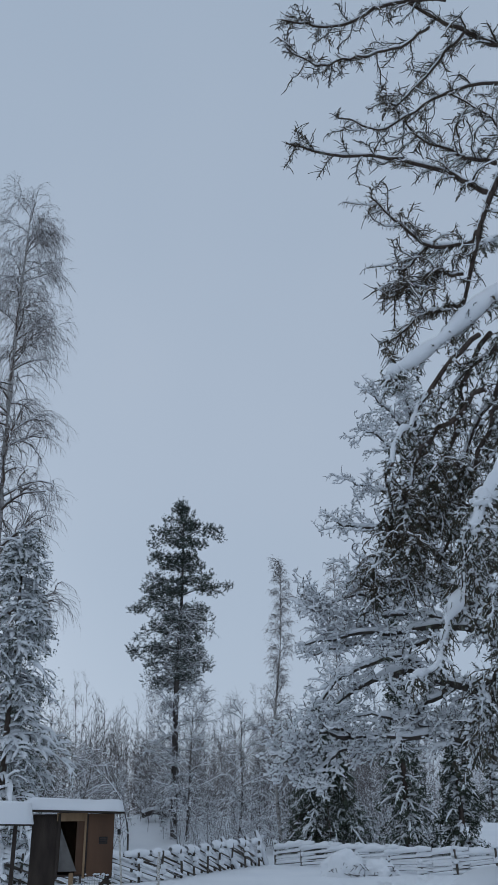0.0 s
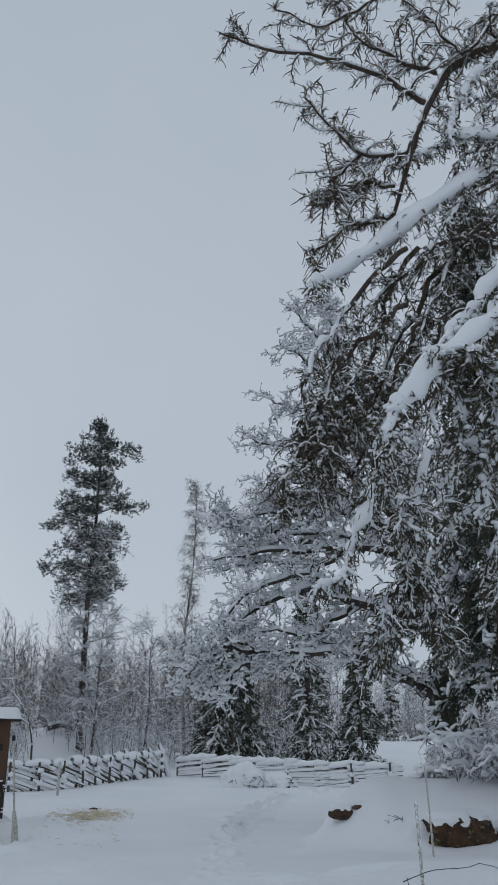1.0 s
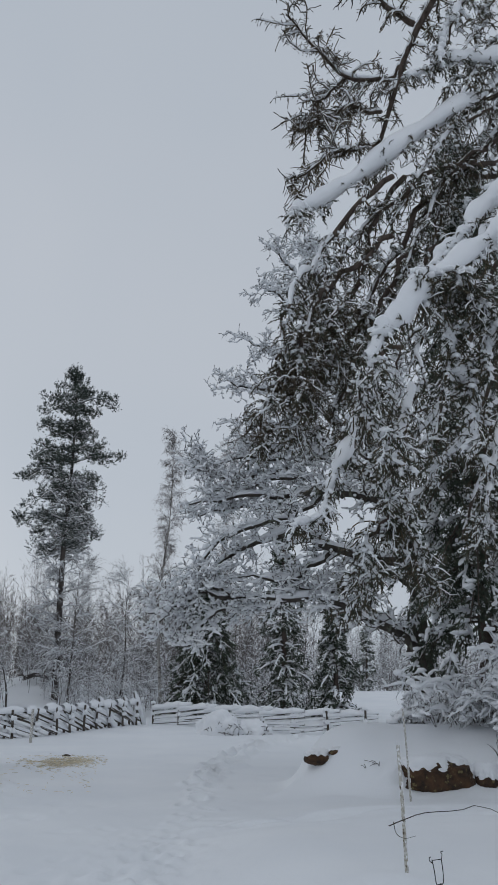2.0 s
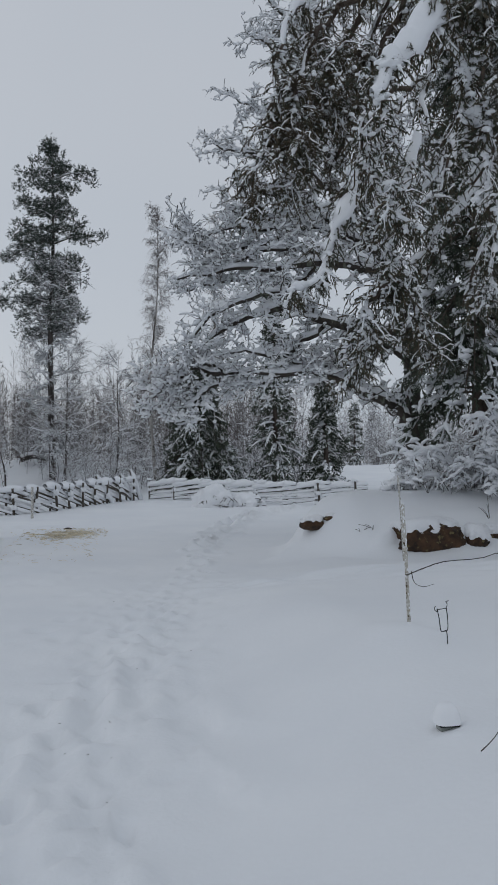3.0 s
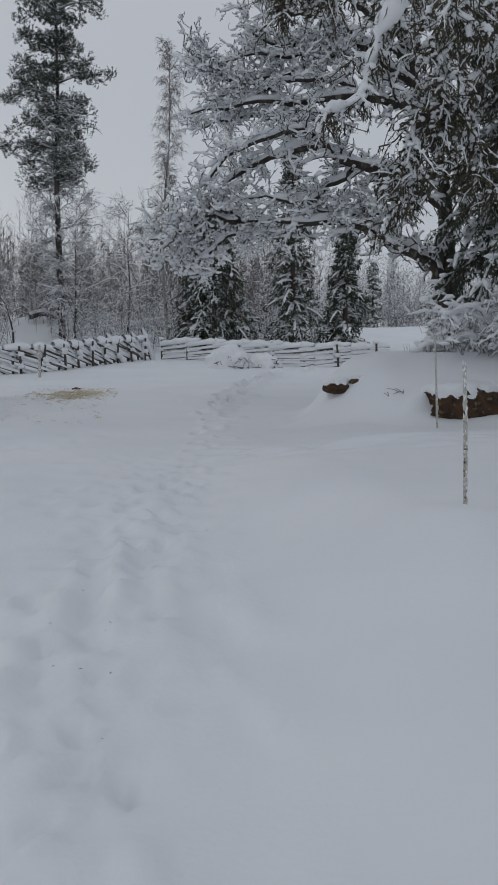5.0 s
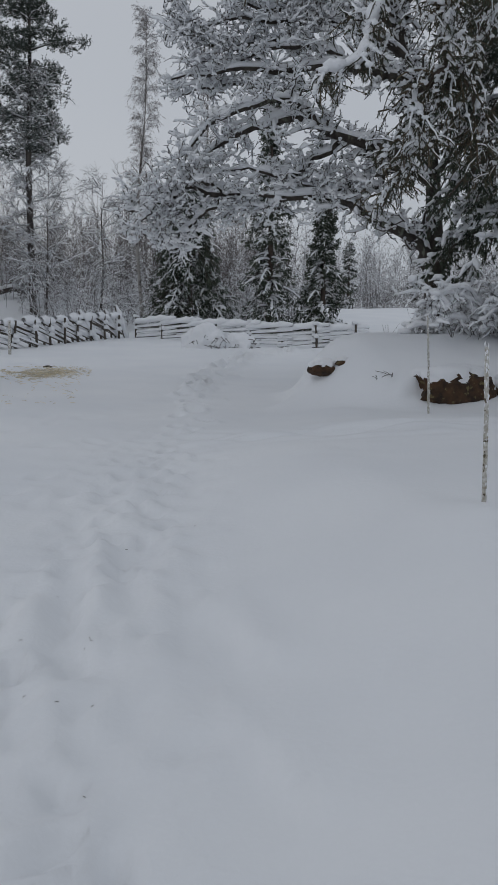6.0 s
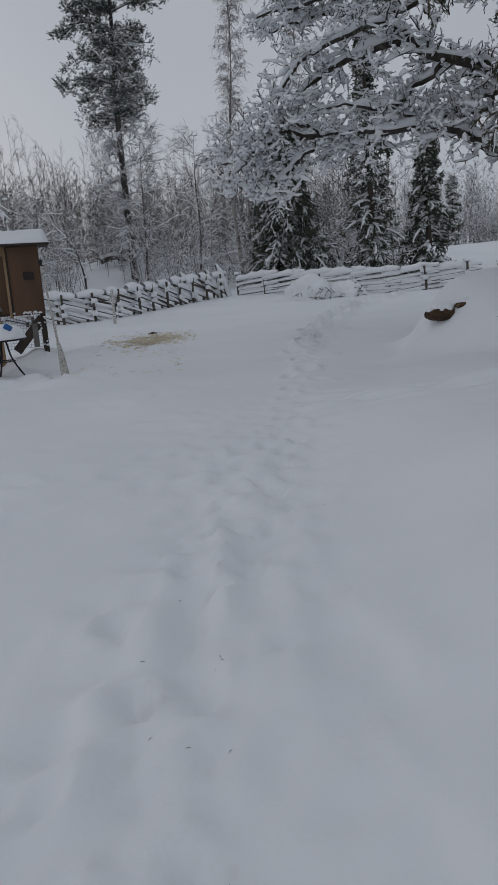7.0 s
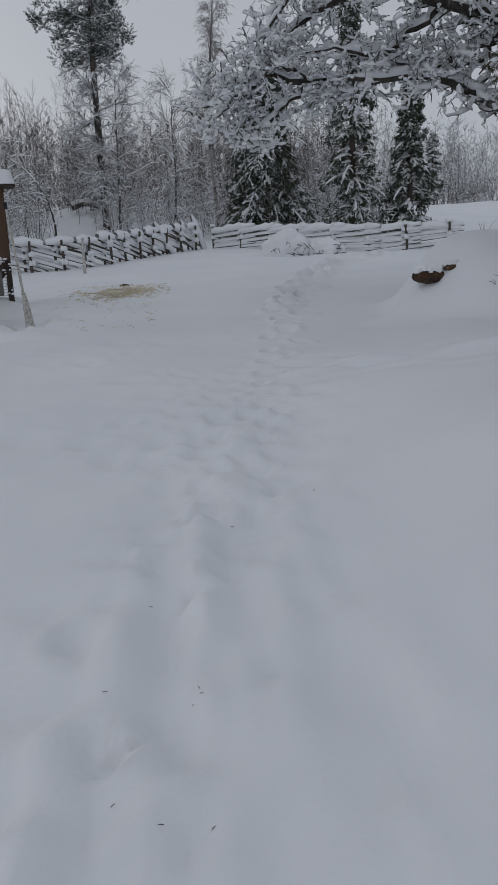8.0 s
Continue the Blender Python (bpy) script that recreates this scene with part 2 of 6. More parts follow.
ICO = np.array([(0, 1, 1.618), (0, -1, 1.618), (0, 1, -1.618), (0, -1, -1.618), (1, 1.618, 0), (-1, 1.618, 0), (1, -1.618, 0), (-1, -1.618, 0), (1.618, 0, 1), (1.618, 0, -1), (-1.618, 0, 1), (-1.618, 0, -1)]) / 1.902
ICO_FACES = np.array([(a, b, c) for a in range(12) for b in range(a + 1, 12) for c in range(b + 1, 12) if max(np.linalg.norm(ICO[a] - ICO[b]), np.linalg.norm(ICO[b] - ICO[c]), np.linalg.norm(ICO[a] - ICO[c])) < 1.1])
ICO_FACES = np.array([f if np.dot(np.cross(ICO[f[1]] - ICO[f[0]], ICO[f[2]] - ICO[f[0]]), ICO[f[0]]) > 0 else f[::-1] for f in ICO_FACES])


def clumps(bag, at, size, rng, long=1.5, tall=0.8):
    """Soft uneven lumps of snow resting at the points given."""
    n = len(at)
    if not n:
        return
    s = size * rng.uniform(0.55, 1.25, (n, 1, 1))
    stretch = np.stack([rng.uniform(0.9, long, n), rng.uniform(0.9, long, n), tall * rng.uniform(0.75, 1.2, n)], -1)[:, None]
    a = rng.uniform(0, 2 * math.pi, n)
    c, d = np.cos(a)[:, None], np.sin(a)[:, None]
    v = ICO[None] * stretch * s * rng.uniform(0.8, 1.2, (n, 12, 1))
    v = np.stack([v[..., 0] * c - v[..., 1] * d, v[..., 0] * d + v[..., 1] * c, v[..., 2]], -1)
    v = v + at[:, None] + UP * s * 0.35
    bag.add(v.reshape(-1, 3), (ICO_FACES[None] + 12 * np.arange(n)[:, None, None]).reshape(-1, 3))


def box(bm, size, m):
    bmesh.ops.create_cube(bm, size=1.0, matrix=m @ Matrix.Diagonal((*size, 1)))


def rounded_box(size, m, bevel=0.01, segments=2):
    bm = bmesh.new()
    box(bm, size, m)
    bmesh.ops.bevel(bm, geom=bm.edges[:], offset=bevel, segments=segments, affect="EDGES", profile=0.5)
    return bm


def rod(points, radius, k=10, sides=8, tip=None):
    """A round bar through the control points, closed at both ends, as a bmesh."""
    p = smooth_line(points, k)[None]
    r = np.linspace(radius, tip if tip is not None else radius, k)[None]
    b = Bag()
    tubes(b, p, r, sides)
    bm = bmesh.new()
    vs = [bm.verts.new(v) for v in np.concatenate(b.v)]
    for f in b.f[4][0]:
        bm.faces.new([vs[i] for i in f])
    bm.faces.new(vs[:sides])
    bm.faces.new(vs[-sides:])
    return bm


# ---- ground ----


def bumps(x, y, scale, seed):
    """Smooth value noise on arrays."""
    x, y = x / scale + 31.7 * seed, y / scale + 17.3 * seed
    i, j = np.floor(x), np.floor(y)
    u, v = x - i, y - j
    u, v = u * u * (3 - 2 * u), v * v * (3 - 2 * v)

    def h(a, b):
        q = np.sin(a * 127.1 + b * 311.7 + seed * 74.7) * 43758.5453
        return q - np.floor(q)

    return (h(i, j) * (1 - u) + h(i + 1, j) * u) * (1 - v) + (h(i, j + 1) * (1 - u) + h(i + 1, j + 1) * u) * v - 0.5


def step(x, a, b):
    q = np.clip((x - a) / (b - a), 0, 1)
    return q * q * (3 - 2 * q)


def land(x, y):
    """The lie of the snow without its small marks."""
    x, y = np.asarray(x, dtype=float), np.asarray(y, dtype=float)
    z = 0.0006 * np.clip(y - 15, 0, 50) ** 2
    # the bank along the right-hand side of the drive
    z = z + 0.36 * step(x, 0.6, 2.1) * (1 - step(y, 9.0, 15.0)) + 0.18 * step(x - 0.4 * np.clip(y - 15, 0, 6), 1.9, 3.6) * step(y, 9, 14) * (1 - step(y, 18, 22))
    # the boulder mound, steep towards the drive
    edge = 15.0 + 1.2 * (1 - step(x, 3.0, 4.2)) + 0.25 * bumps(x, y, 1.1, 3)
    mound = step(x + 0.25 * bumps(x, y, 1.3, 9) - 0.6 * np.clip(y - 16.4, 0, 6), 2.4, 3.3) * (1 - step(y, 18.4, 21.5))
    z = z + (0.44 + 0.16 * bumps(x, y, 1.6, 5)) * mound * step(y, edge - 0.3, edge + 2.2)
    # the snow lies on the boulders and breaks off at their faces
    face = np.exp(-(((x - 4.95) / 0.95) ** 4)) * step(y + 0.16 * bumps(x, y, 0.22, 31) + 0.1 * bumps(x, y, 0.09, 32), 15.0, 15.16) + np.exp(-(((x - 3.65) / 0.55) ** 4)) * step(y + 0.14 * bumps(x, y, 0.2, 33), 16.5, 16.66)
    slope = mound * step(y, edge - 0.6, edge + 1.0)
    face = face * (1 - step(y, 17.2, 19.0))
    z = z + 0.44 * np.maximum(slope, np.clip(face, 0, 1))
    z = z + 0.10 * bumps(x, y, 2.6, 1) * step(np.abs(x), 1.0, 4.0) + 0.5 * bumps(x, y, 9, 2) * step(y, 40, 60) + 1.3 * np.exp(-(((x + 5.6) / 3.6) ** 2) - ((y - 54.5) / 3.2) ** 2)
    z = z + 0.03 * bumps(x, y, 1.1, 8)
    return z


TRAIL = smooth_line([(0.14, 5.0, 0), (0.14, 6.6, 0), (0.22, 7.3, 0), (0.35, 8.3, 0), (0.58, 10.1, 0), (0.82, 11.9, 0), (1.22, 15.2, 0), (1.72, 19.2, 0), (2.6, 23.7, 0), (3.9, 27.4, 0), (5.6, 29.6, 0)], 400)


RIDGES = ((0.70, 7.64, 0.84, 6.95), (0.64, 6.54, 0.78, 5.95))


def snow_height(x, y):
    """The snow surface with footprints, drag marks and the trampled places."""
    z = land(x, y)
    rng = np.random.default_rng(5)

    def dent(z, cx, cy, lx, ly, turn, deep):
        c, s = math.cos(turn), math.sin(turn)
        near = (np.abs(x - cx) < 3 * max(lx, ly)) & (np.abs(y - cy) < 3 * max(lx, ly))
        dx, dy = x[near] - cx, y[near] - cy
        a, b = (dx * c + dy * s) / lx, (-dx * s + dy * c) / ly
        q = a * a + b * b
        z[near] += deep * (-np.exp(-q) + 0.35 * np.exp(-((np.sqrt(q) - 1.7) ** 2) * 3))
        return z

    line = TRAIL[:, :2]
    run = np.concatenate([[0], np.cumsum(np.linalg.norm(np.diff(line, axis=0), axis=1))])
    for track, (shift, gap, deep) in enumerate(((0.0, 0.46, 0.045), (-0.36, 0.55, 0.05), (-0.15, 0.6, 0.04), (-0.55, 0.6, 0.045))):
        for n, d in enumerate(np.arange(0.2, run[-1], gap)):
            cx, cy = np.interp(d, run, line[:, 0]), np.interp(d, run, line[:, 1])
            if track and cy > 12.5 - track:
                break
            cx += shift * (1 - 0.5 * step(cy, 8, 12)) + (0.09 if n % 2 else -0.09) * (1 + 0.5 * step(cy, 14, 18)) + rng.normal() * 0.07
            z = dent(z, cx, cy + rng.normal() * 0.1, (0.055 + 0.04 * step(cy, 12, 16) + 0.06 * step(cy, 20, 24)) * rng.uniform(0.7, 1.3), 0.11 + 0.06 * step(cy, 12, 16) + 0.08 * step(cy, 20, 24), rng.normal() * 0.3 - 0.12 - 0.7 * step(cy, 20, 27), (deep + 0.06 * step(cy, 12, 15) + 0.17 * step(cy, 15, 20)) * rng.uniform(0.6, 1.2))
    for cx, cy in zip(rng.uniform(-1.6, 0.6, 46), rng.uniform(6.0, 16.0, 46)):
        z = dent(z, cx, cy, rng.uniform(0.07, 0.2), rng.uniform(0.1, 0.3), rng.uniform(-1, 1), rng.uniform(0.01, 0.03))
    way = np.interp(y, line[:, 1], line[:, 0]) - 0.2
    worn = np.exp(-(((x - way) / 0.6) ** 2)) * (1 - step(y, 11, 15))
    z = z + worn * 0.15 * bumps(x, y * 0.16, 0.15, 23) * (1 - step(y, 8.5, 11))
    z = z + worn * (0.07 * bumps(x * 1.6, y * 0.8, 0.2, 21) + 0.03 * bumps(x * 1.8, y, 0.09, 22))
    # the heap round the stake
    z = z + 0.09 * np.exp(-(((x - 2.15) / 0.32) ** 2) - ((y - 7.75) / 0.5) ** 2)
    # drifts against the hut
    z = z + 0.2 * bumps(x, y, 0.22, 17) * (1 - step(x, -2.3, -1.6)) * step(x, -6, -5) * step(y, 16.0, 17.0) * (1 - step(y, 21, 23))
    z = z + 0.22 * np.exp(-(((x + 2.95) / 0.7) ** 2) - ((y - 19.75) / 0.5) ** 2)
    # two long drag marks
    for ax, ay, bx, by in RIDGES:
        w = np.clip(((x - ax) * (bx - ax) + (y - ay) * (by - ay)) / ((bx - ax) ** 2 + (by - ay) ** 2), 0, 1)
        far = np.hypot(x - ax - (bx - ax) * w, y - ay - (by - ay) * w)
        right = (x - ax) * (ay - by) + (y - ay) * (bx - ax) > 0
        z = z + 0.042 * np.exp(-((far / np.where(right, 0.2, 0.045)) ** 2))
    # the churned snow by the hut and a track that crosses to the mound
    z = z + 0.16 * bumps(x, y, 0.4, 11) * (1 - step(x, -1.9, -1.0)) * (1 - step(y, 25, 28)) * step(y, 15, 18)
    z = z + 0.16 * bumps(x * 0.5, y * 2.4, 0.36, 12) * np.exp(-(((y - 13.4 + 0.32 * x) / 0.8) ** 2)) * step(x, 0.6, 1.6)
    z = z + 0.012 * bumps(x, y, 0.4, 13) + 0.006 * bumps(x, y, 0.16, 14)
    return z


def spaced(stretches, far=2500):
    """Grid lines: even steps within each stretch, growing ones beyond them."""
    mid = np.concatenate([np.arange(a, b - 1e-6, d) for a, b, d in stretches])
    left, a, d = [], mid[0], stretches[0][2]
    while a > -far:
        d = min(d * 1.2, 400)
        a -= d
        left.append(a)
    right, b, d = [], mid[-1], stretches[-1][2]
    while b < far:
        d = min(d * (1.2 if b > 45 else 1.09), 400)
        b += d
        right.append(b)
    return np.concatenate([left[::-1], mid, right])


def build_ground():
    xs = spaced([(-5.0, -1.6, 0.1), (-1.6, 1.6, 0.042), (1.6, 6.2, 0.07), (6.2, 9.0, 0.14)])
    ys = spaced([(4.4, 13.0, 0.055), (13.0, 17.4, 0.07), (17.4, 30.0, 0.13)])
    x, y = np.meshgrid(xs, ys, indexing="ij")
    z = snow_height(x.ravel(), y.ravel())
    i, j = np.meshgrid(np.arange(len(xs) - 1), np.arange(len(ys) - 1), indexing="ij")
    a = (i * len(ys) + j).ravel()
    f = np.stack([a, a + len(ys), a + len(ys) + 1, a + 1], -1)
    ob = new("ground", mesh_of("ground", np.stack([x.ravel(), y.ravel(), z], -1), f, GROUND_SNOW))
    tagged(ob, "deep fresh snow with a footprint trail over the yard", "snow ground", kind="structure")


build_ground()


def low(x, y):
    return float(land(np.array([x]), np.array([y]))[0])

# ---- trees ----


def bare_tree(name, base, top, label, seed, radius=0.12, boughs=26, reach=(1.2, 2.6), twigs=7, fine=5, fall=0.9, rise=(30, 55), snow=0.012, bark=BIRCH_BARK, twig=BIRCH_TWIG, category="birch tree", low_from=0.15, fine_fall=1.6, fine_len=(0.35, 0.8), frost=2, narrow=0.62):
    """A slender leafless tree with drooping twigs, frosted with snow."""
    rng = np.random.default_rng(seed)
    e = thing(name, base, label, category)
    base, top = np.array(base, dtype=float), np.array(top, dtype=float)
    bend = rng.normal(size=3) * np.array([0.02, 0.02, 0]) * (top[2] - base[2])
    stem = smooth_line([base - UP * 0.3, base * 0.65 + top * 0.35 + bend, base * 0.3 + top * 0.7, top], 14)[None]
    rs = np.linspace(radius, radius * 0.08, 14)[None]
    b = Bag()
    tubes(b, stem, rs, 8)
    place_part("trunk", b.mesh("trunk", bark), e)
    p1, r1 = grow(stem, rs, boughs, rng, (low_from, 0.99), rise, reach, narrow, 6, 0.45, 0.25, fall * 0.4, 0.1)
    p2, r2 = grow(p1, r1, twigs, rng, (0.2, 1.0), (25, 60), (reach[0] * 0.35, reach[1] * 0.4), 0.3, 5, 0.55, 0.4, fall, 0.16)
    p3, r3 = grow(p2, np.maximum(r2, 0.006), fine, rng, (0.15, 1.0), (20, 60), fine_len, 0.2, 4, 0.7, 0.5, fine_fall, 0.15)
    c, s = Bag(), Bag()
    tubes(c, p1, np.maximum(r1, 0.008), 4)
    tubes(c, p2, np.maximum(r2, 0.005), 3)
    tubes(c, p3, np.maximum(r3, 0.004) * 0.85, 3)
    needles(c, p3, frost, fine_len[1] * 0.5, 0.005, rng, (15, 50), fine_fall * 0.5)
    place_part("crown", c.mesh("crown", twig), e, "bare drooping twigs", "stuff")
    snow_on(s, p1, r1, snow * 3, snow * 2, rng, True)
    snow_on(s, p2, r2, snow * 1.6, snow * 1.2, rng, True)
    needles(s, p3, frost, fine_len[1] * 0.35, 0.005, rng, (15, 50), fine_fall * 0.3)
    place_part("snow_cover", s.mesh("snow_cover", SNOW), e, "thin snow on the twigs", "stuff")
    return e


def spruce_tree(name, base, height, spread, label, seed, boughs=70, side=9, needles_each=14, snow=0.06, low_from=0.05, radius=0.16, needle=0.035, droop=0.8, loose=0.25, cover=0.75, pad=1.1):
    """A spruce whose boughs hang under thick pads of snow."""
    rng = np.random.default_rng(seed)
    e = thing(name, base, label, "spruce tree")
    base = np.array(base, dtype=float)
    top = base + np.array([rng.normal() * 0.05, rng.normal() * 0.05, height])
    stem = smooth_line([base - UP * 0.3, base * 0.5 + top * 0.5, top], 12)[None]
    rs = np.linspace(radius, 0.02, 12)[None]
    b = Bag()
    tubes(b, stem, rs, 8)
    place_part("trunk", b.mesh("trunk", SPRUCE_BARK), e)
    p1, r1 = grow(stem, rs, boughs, rng, (low_from, 0.98), (70, 100), (spread * (1 - loose), spread * (1 + loose)), 0.93, 7, 0.28, 0.3, droop, 0.05, 0.35)
    p2, r2 = grow(p1, r1, side, rng, (0.12, 1.0), (40, 65), (spread * 0.22, spread * 0.38), 0.55, 5, 0.6, 0.4, 0.9, 0.08, 0.25)
    p3, r3 = grow(p2, r2, 4, rng, (0.2, 1.0), (35, 70), (spread * 0.08, spread * 0.15), 0.3, 4, 0.7, 0.5, 1.0, 0.1, 0.6)
    c, nd, s = Bag(), Bag(), Bag()
    tubes(c, p1, np.maximum(r1, 0.008), 5)
    tubes(c, p2, np.maximum(r2, 0.005), 3)
    place_part("bough_mass", c.mesh("bough_mass", SPRUCE_BARK), e, kind="stuff")
    needles(nd, p2, needles_each, needle * 1.4, 0.006 + needle * 0.1, rng)
    needles(nd, p3, int(needles_each * 0.6), needle * 1.3, 0.008 + needle * 0.12, rng)
    place_part("foliage", nd.mesh("foliage", NEEDLE), e, "dark green needles under the snow", "stuff")
    snow_on(s, p1, r1, snow * 1.1, snow * pad, rng, upright=0.2, lumps=0.7)
    keep = rng.random(len(p2)) < cover
    snow_on(s, p2[keep], r2[keep], snow * 0.8, snow * 0.75 * pad, rng, "round", upright=0.2, lumps=0.7)
    keep = rng.random(len(p3)) < cover * 0.35
    clumps(s, p3[keep][:, 2], snow * 0.55, rng, 1.6, 0.6)
    place_part("snow_cover", s.mesh("snow_cover", SNOW), e, "thick pads of snow on the boughs", "stuff")
    return e


def fan_spruce(name, base, height, spread, label, seed, boughs, low_from, snow, side=16, needle=0.08, each=9, droop=0.55, bare=0.25):
    """A dense spruce whose broad drooping boughs carry snow like open fans, dark in between."""
    rng = np.random.default_rng(seed)
    e = thing(name, base, label, "spruce tree")
    base = np.array(base, dtype=float)
    stem = np.linspace(base - UP * 0.3, base + UP * height, 12)[None]
    rs = np.linspace(0.012 * height + 0.03, 0.02, 12)[None]
    b = Bag()
    tubes(b, stem, rs, 8)
    place_part("trunk", b.mesh("trunk", SPRUCE_BARK), e)
    f = (np.arange(boughs) + rng.random(boughs)) / boughs
    f = low_from + (0.97 - low_from) * f**1.15
    a = np.arange(boughs) * 2.4 + rng.normal(size=boughs) * 0.35
    ln = spread * (1 - 0.88 * f) * rng.uniform(0.7, 1.2, boughs)
    w = np.linspace(0, 1, 9)
    out = np.stack([np.cos(a), np.sin(a), 0 * a], -1)
    sag = droop * rng.uniform(0.7, 1.4, boughs)
    p1 = base + UP * (f * height)[:, None, None] + out[:, None] * (ln[:, None] * w)[..., None] + UP * (ln[:, None] * (0.22 * w - (sag[:, None] + 0.22) * w**2))[..., None]
    r1 = (0.012 + 0.012 * ln[:, None]) * np.linspace(1, 0.35, 9)
    p2, r2 = grow(p1, r1, side, rng, (0.18, 1.0), (38, 62), (spread * 0.20, spread * 0.34), 0.45, 6, 0.55, 0.4, 0.75, 0.06, 0.12)
    p3, r3 = grow(p2, r2, 4, rng, (0.2, 1.0), (35, 70), (spread * 0.07, spread * 0.13), 0.3, 4, 0.7, 0.5, 1.0, 0.1, 0.4)
    c, nd, s = Bag(), Bag(), Bag()
    tubes(c, p1, r1, 5)
    tubes(c, p2, np.maximum(r2, 0.005), 3)
    place_part("bough_mass", c.mesh("bough_mass", SPRUCE_BARK), e, kind="stuff")
    needles(nd, p1, each * 2, needle * 1.6, 0.008 + needle * 0.1, rng, hang=0.6)
    needles(nd, p2, each, needle * 1.5, 0.006 + needle * 0.1, rng, hang=0.6)
    needles(nd, p3, int(each * 0.6), needle * 1.3, 0.007 + needle * 0.1, rng, hang=0.6)
    place_part("foliage", nd.mesh("foliage", NEEDLE), e, "dark green needles under the snow", "stuff")
    white = rng.random(boughs) > bare
    snow_on(s, *finer(p1[white], r1[white], 14), snow * 0.8, snow * 0.7, rng, upright=0.3, lumps=0.8)
    white2 = np.repeat(white, side) & (rng.random(boughs * side) < 0.85)
    snow_on(s, p2[white2], r2[white2], snow * 0.7, snow * 0.95, rng, upright=0.55, lumps=0.5)
    white3 = np.repeat(white2, 4) & (rng.random(boughs * side * 4) < 0.3)
    clumps(s, p3[white3][:, 2], snow * 0.6, rng, 1.6, 0.7)
    pads = white2 & (rng.random(boughs * side) < 0.5)
    clumps(s, p2[pads][:, 3] + UP * snow * 0.2, snow * 1.5, rng, 1.7, 0.6)
    place_part("snow_cover", s.mesh("snow_cover", SNOW), e, "thick pads of snow on the boughs", "stuff")
    return e


def pine_tree(name, base, height, label, seed):
    """A tall pine: tiers of flat foliage pads on crooked limbs, and bare snowy branches below the crown."""
    rng = np.random.default_rng(seed)
    e = thing(name, base, label, "pine tree")
    base = np.array(base, dtype=float)
    top = base + np.array([0.15, 0, height])
    stem = smooth_line([base - UP * 0.3, base * 0.6 + top * 0.4 - np.array([0.12, 0, 0]), base * 0.3 + top * 0.7 + np.array([0.03, 0, 0]), top], 16)[None]
    rs = np.linspace(0.2, 0.03, 16)[None]
    b = Bag()
    tubes(b, stem, rs, 9)
    place_part("trunk", b.mesh("trunk", PINE_BARK), e)
    # height of each tier below the top, and how far it reaches to the two sides
    tiers = ((0.3, 0.35, 0.35), (1.2, 0.8, 0.75), (2.0, 1.5, 2.2), (2.8, 1.75, 1.3), (3.5, 1.8, 0.7), (4.3, 1.6, 1.2), (5.2, 2.2, 1.5), (5.9, 1.7, 2.4), (7.0, 3.0, 1.4), (7.9, 1.4, 1.3), (8.8, 1.8, 1.4), (9.8, 2.7, 1.3), (10.7, 1.8, 1.7), (11.5, 1.5, 1.3))
    c, nd, s = Bag(), Bag(), Bag()
    tips, size, white = [], [], []
    for n, (down, left, right) in enumerate(tiers):
        f = 1 - down / height
        at, _ = along(stem, np.array([[f]]))
        at = at[0, 0]
        ways = [(math.pi + rng.normal() * 0.15, left), (rng.normal() * 0.15, right)] + [(rng.uniform(0, 2 * math.pi), 0.5 * min(left, right) + 0.2) for _ in range(3)]
        for a, d in ways:
            drop = rng.uniform(-0.25, 0.1) * d
            end = at + np.array([math.cos(a) * d, math.sin(a) * d, drop])
            mid = at * 0.5 + end * 0.5 + np.array([0, 0, rng.uniform(0.0, 0.18) * d]) + rng.normal(size=3) * 0.08
            p = smooth_line([at - UP * 0.25 * min(d, 1), mid, end], 8)[None]
            w = np.linspace(0.03 + 0.012 * d, 0.012, 8)[None]
            tubes(c, p, w, 5)
            snow_on(s, p, w, 0.04, 0.025, rng, lumps=0.6)
            pads = max(2, int(d * 3.1))
            for u in np.linspace(0.35 if d > 1 else 0.2, 1.0, pads):
                q = along(p, np.array([[u]]))[0][0, 0] + rng.normal(size=3) * np.array([0.14, 0.24, 0.2])
                tips.append(q)
                size.append(rng.uniform(0.28, 0.5) * (1 if n > 1 else 0.75))
                white.append(0.1 + 0.16 * (n >= 8) + 0.25 * (n >= 11))
    tips, size, white = np.array(tips), np.array(size), np.array(white)
    # each pad: short shoots fanning outwards and upwards
    each = 36
    d = rng.normal(size=(len(tips), each, 3)) * np.array([1.0, 1.0, 0.6])
    d = d / np.maximum(np.linalg.norm(d, axis=-1, keepdims=True), 1) * size[:, None, None]
    foot = tips[:, None] + d * 0.8 - UP * 0.05
    tip = foot + d * 0.35 + rng.normal(size=d.shape) * 0.05 + UP * 0.09
    shoots = np.stack([foot, (foot + tip) / 2, tip], 2).reshape(-1, 3, 3)
    needles(nd, shoots, 14, 0.13, 0.012, rng, (20, 85), -0.1)
    inner = np.stack([np.repeat(tips[:, None] - UP * 0.05, each, 1), foot], 2)[:, ::4].reshape(-1, 2, 3)
    tubes(c, inner, np.full((len(inner), 2), 0.008), 3)
    chance = np.repeat(white, each)
    keep = rng.random(len(shoots)) < chance
    clumps(s, shoots[keep][:, 2], 0.045, rng, 1.6, 0.55)
    needles(s, shoots[rng.random(len(shoots)) < chance * 1.4], 5, 0.09, 0.010, rng, (20, 85), -0.3)
    place_part("foliage", nd.mesh("foliage", PINE_NEEDLE), e, "dark grey-green needle pads", "stuff")
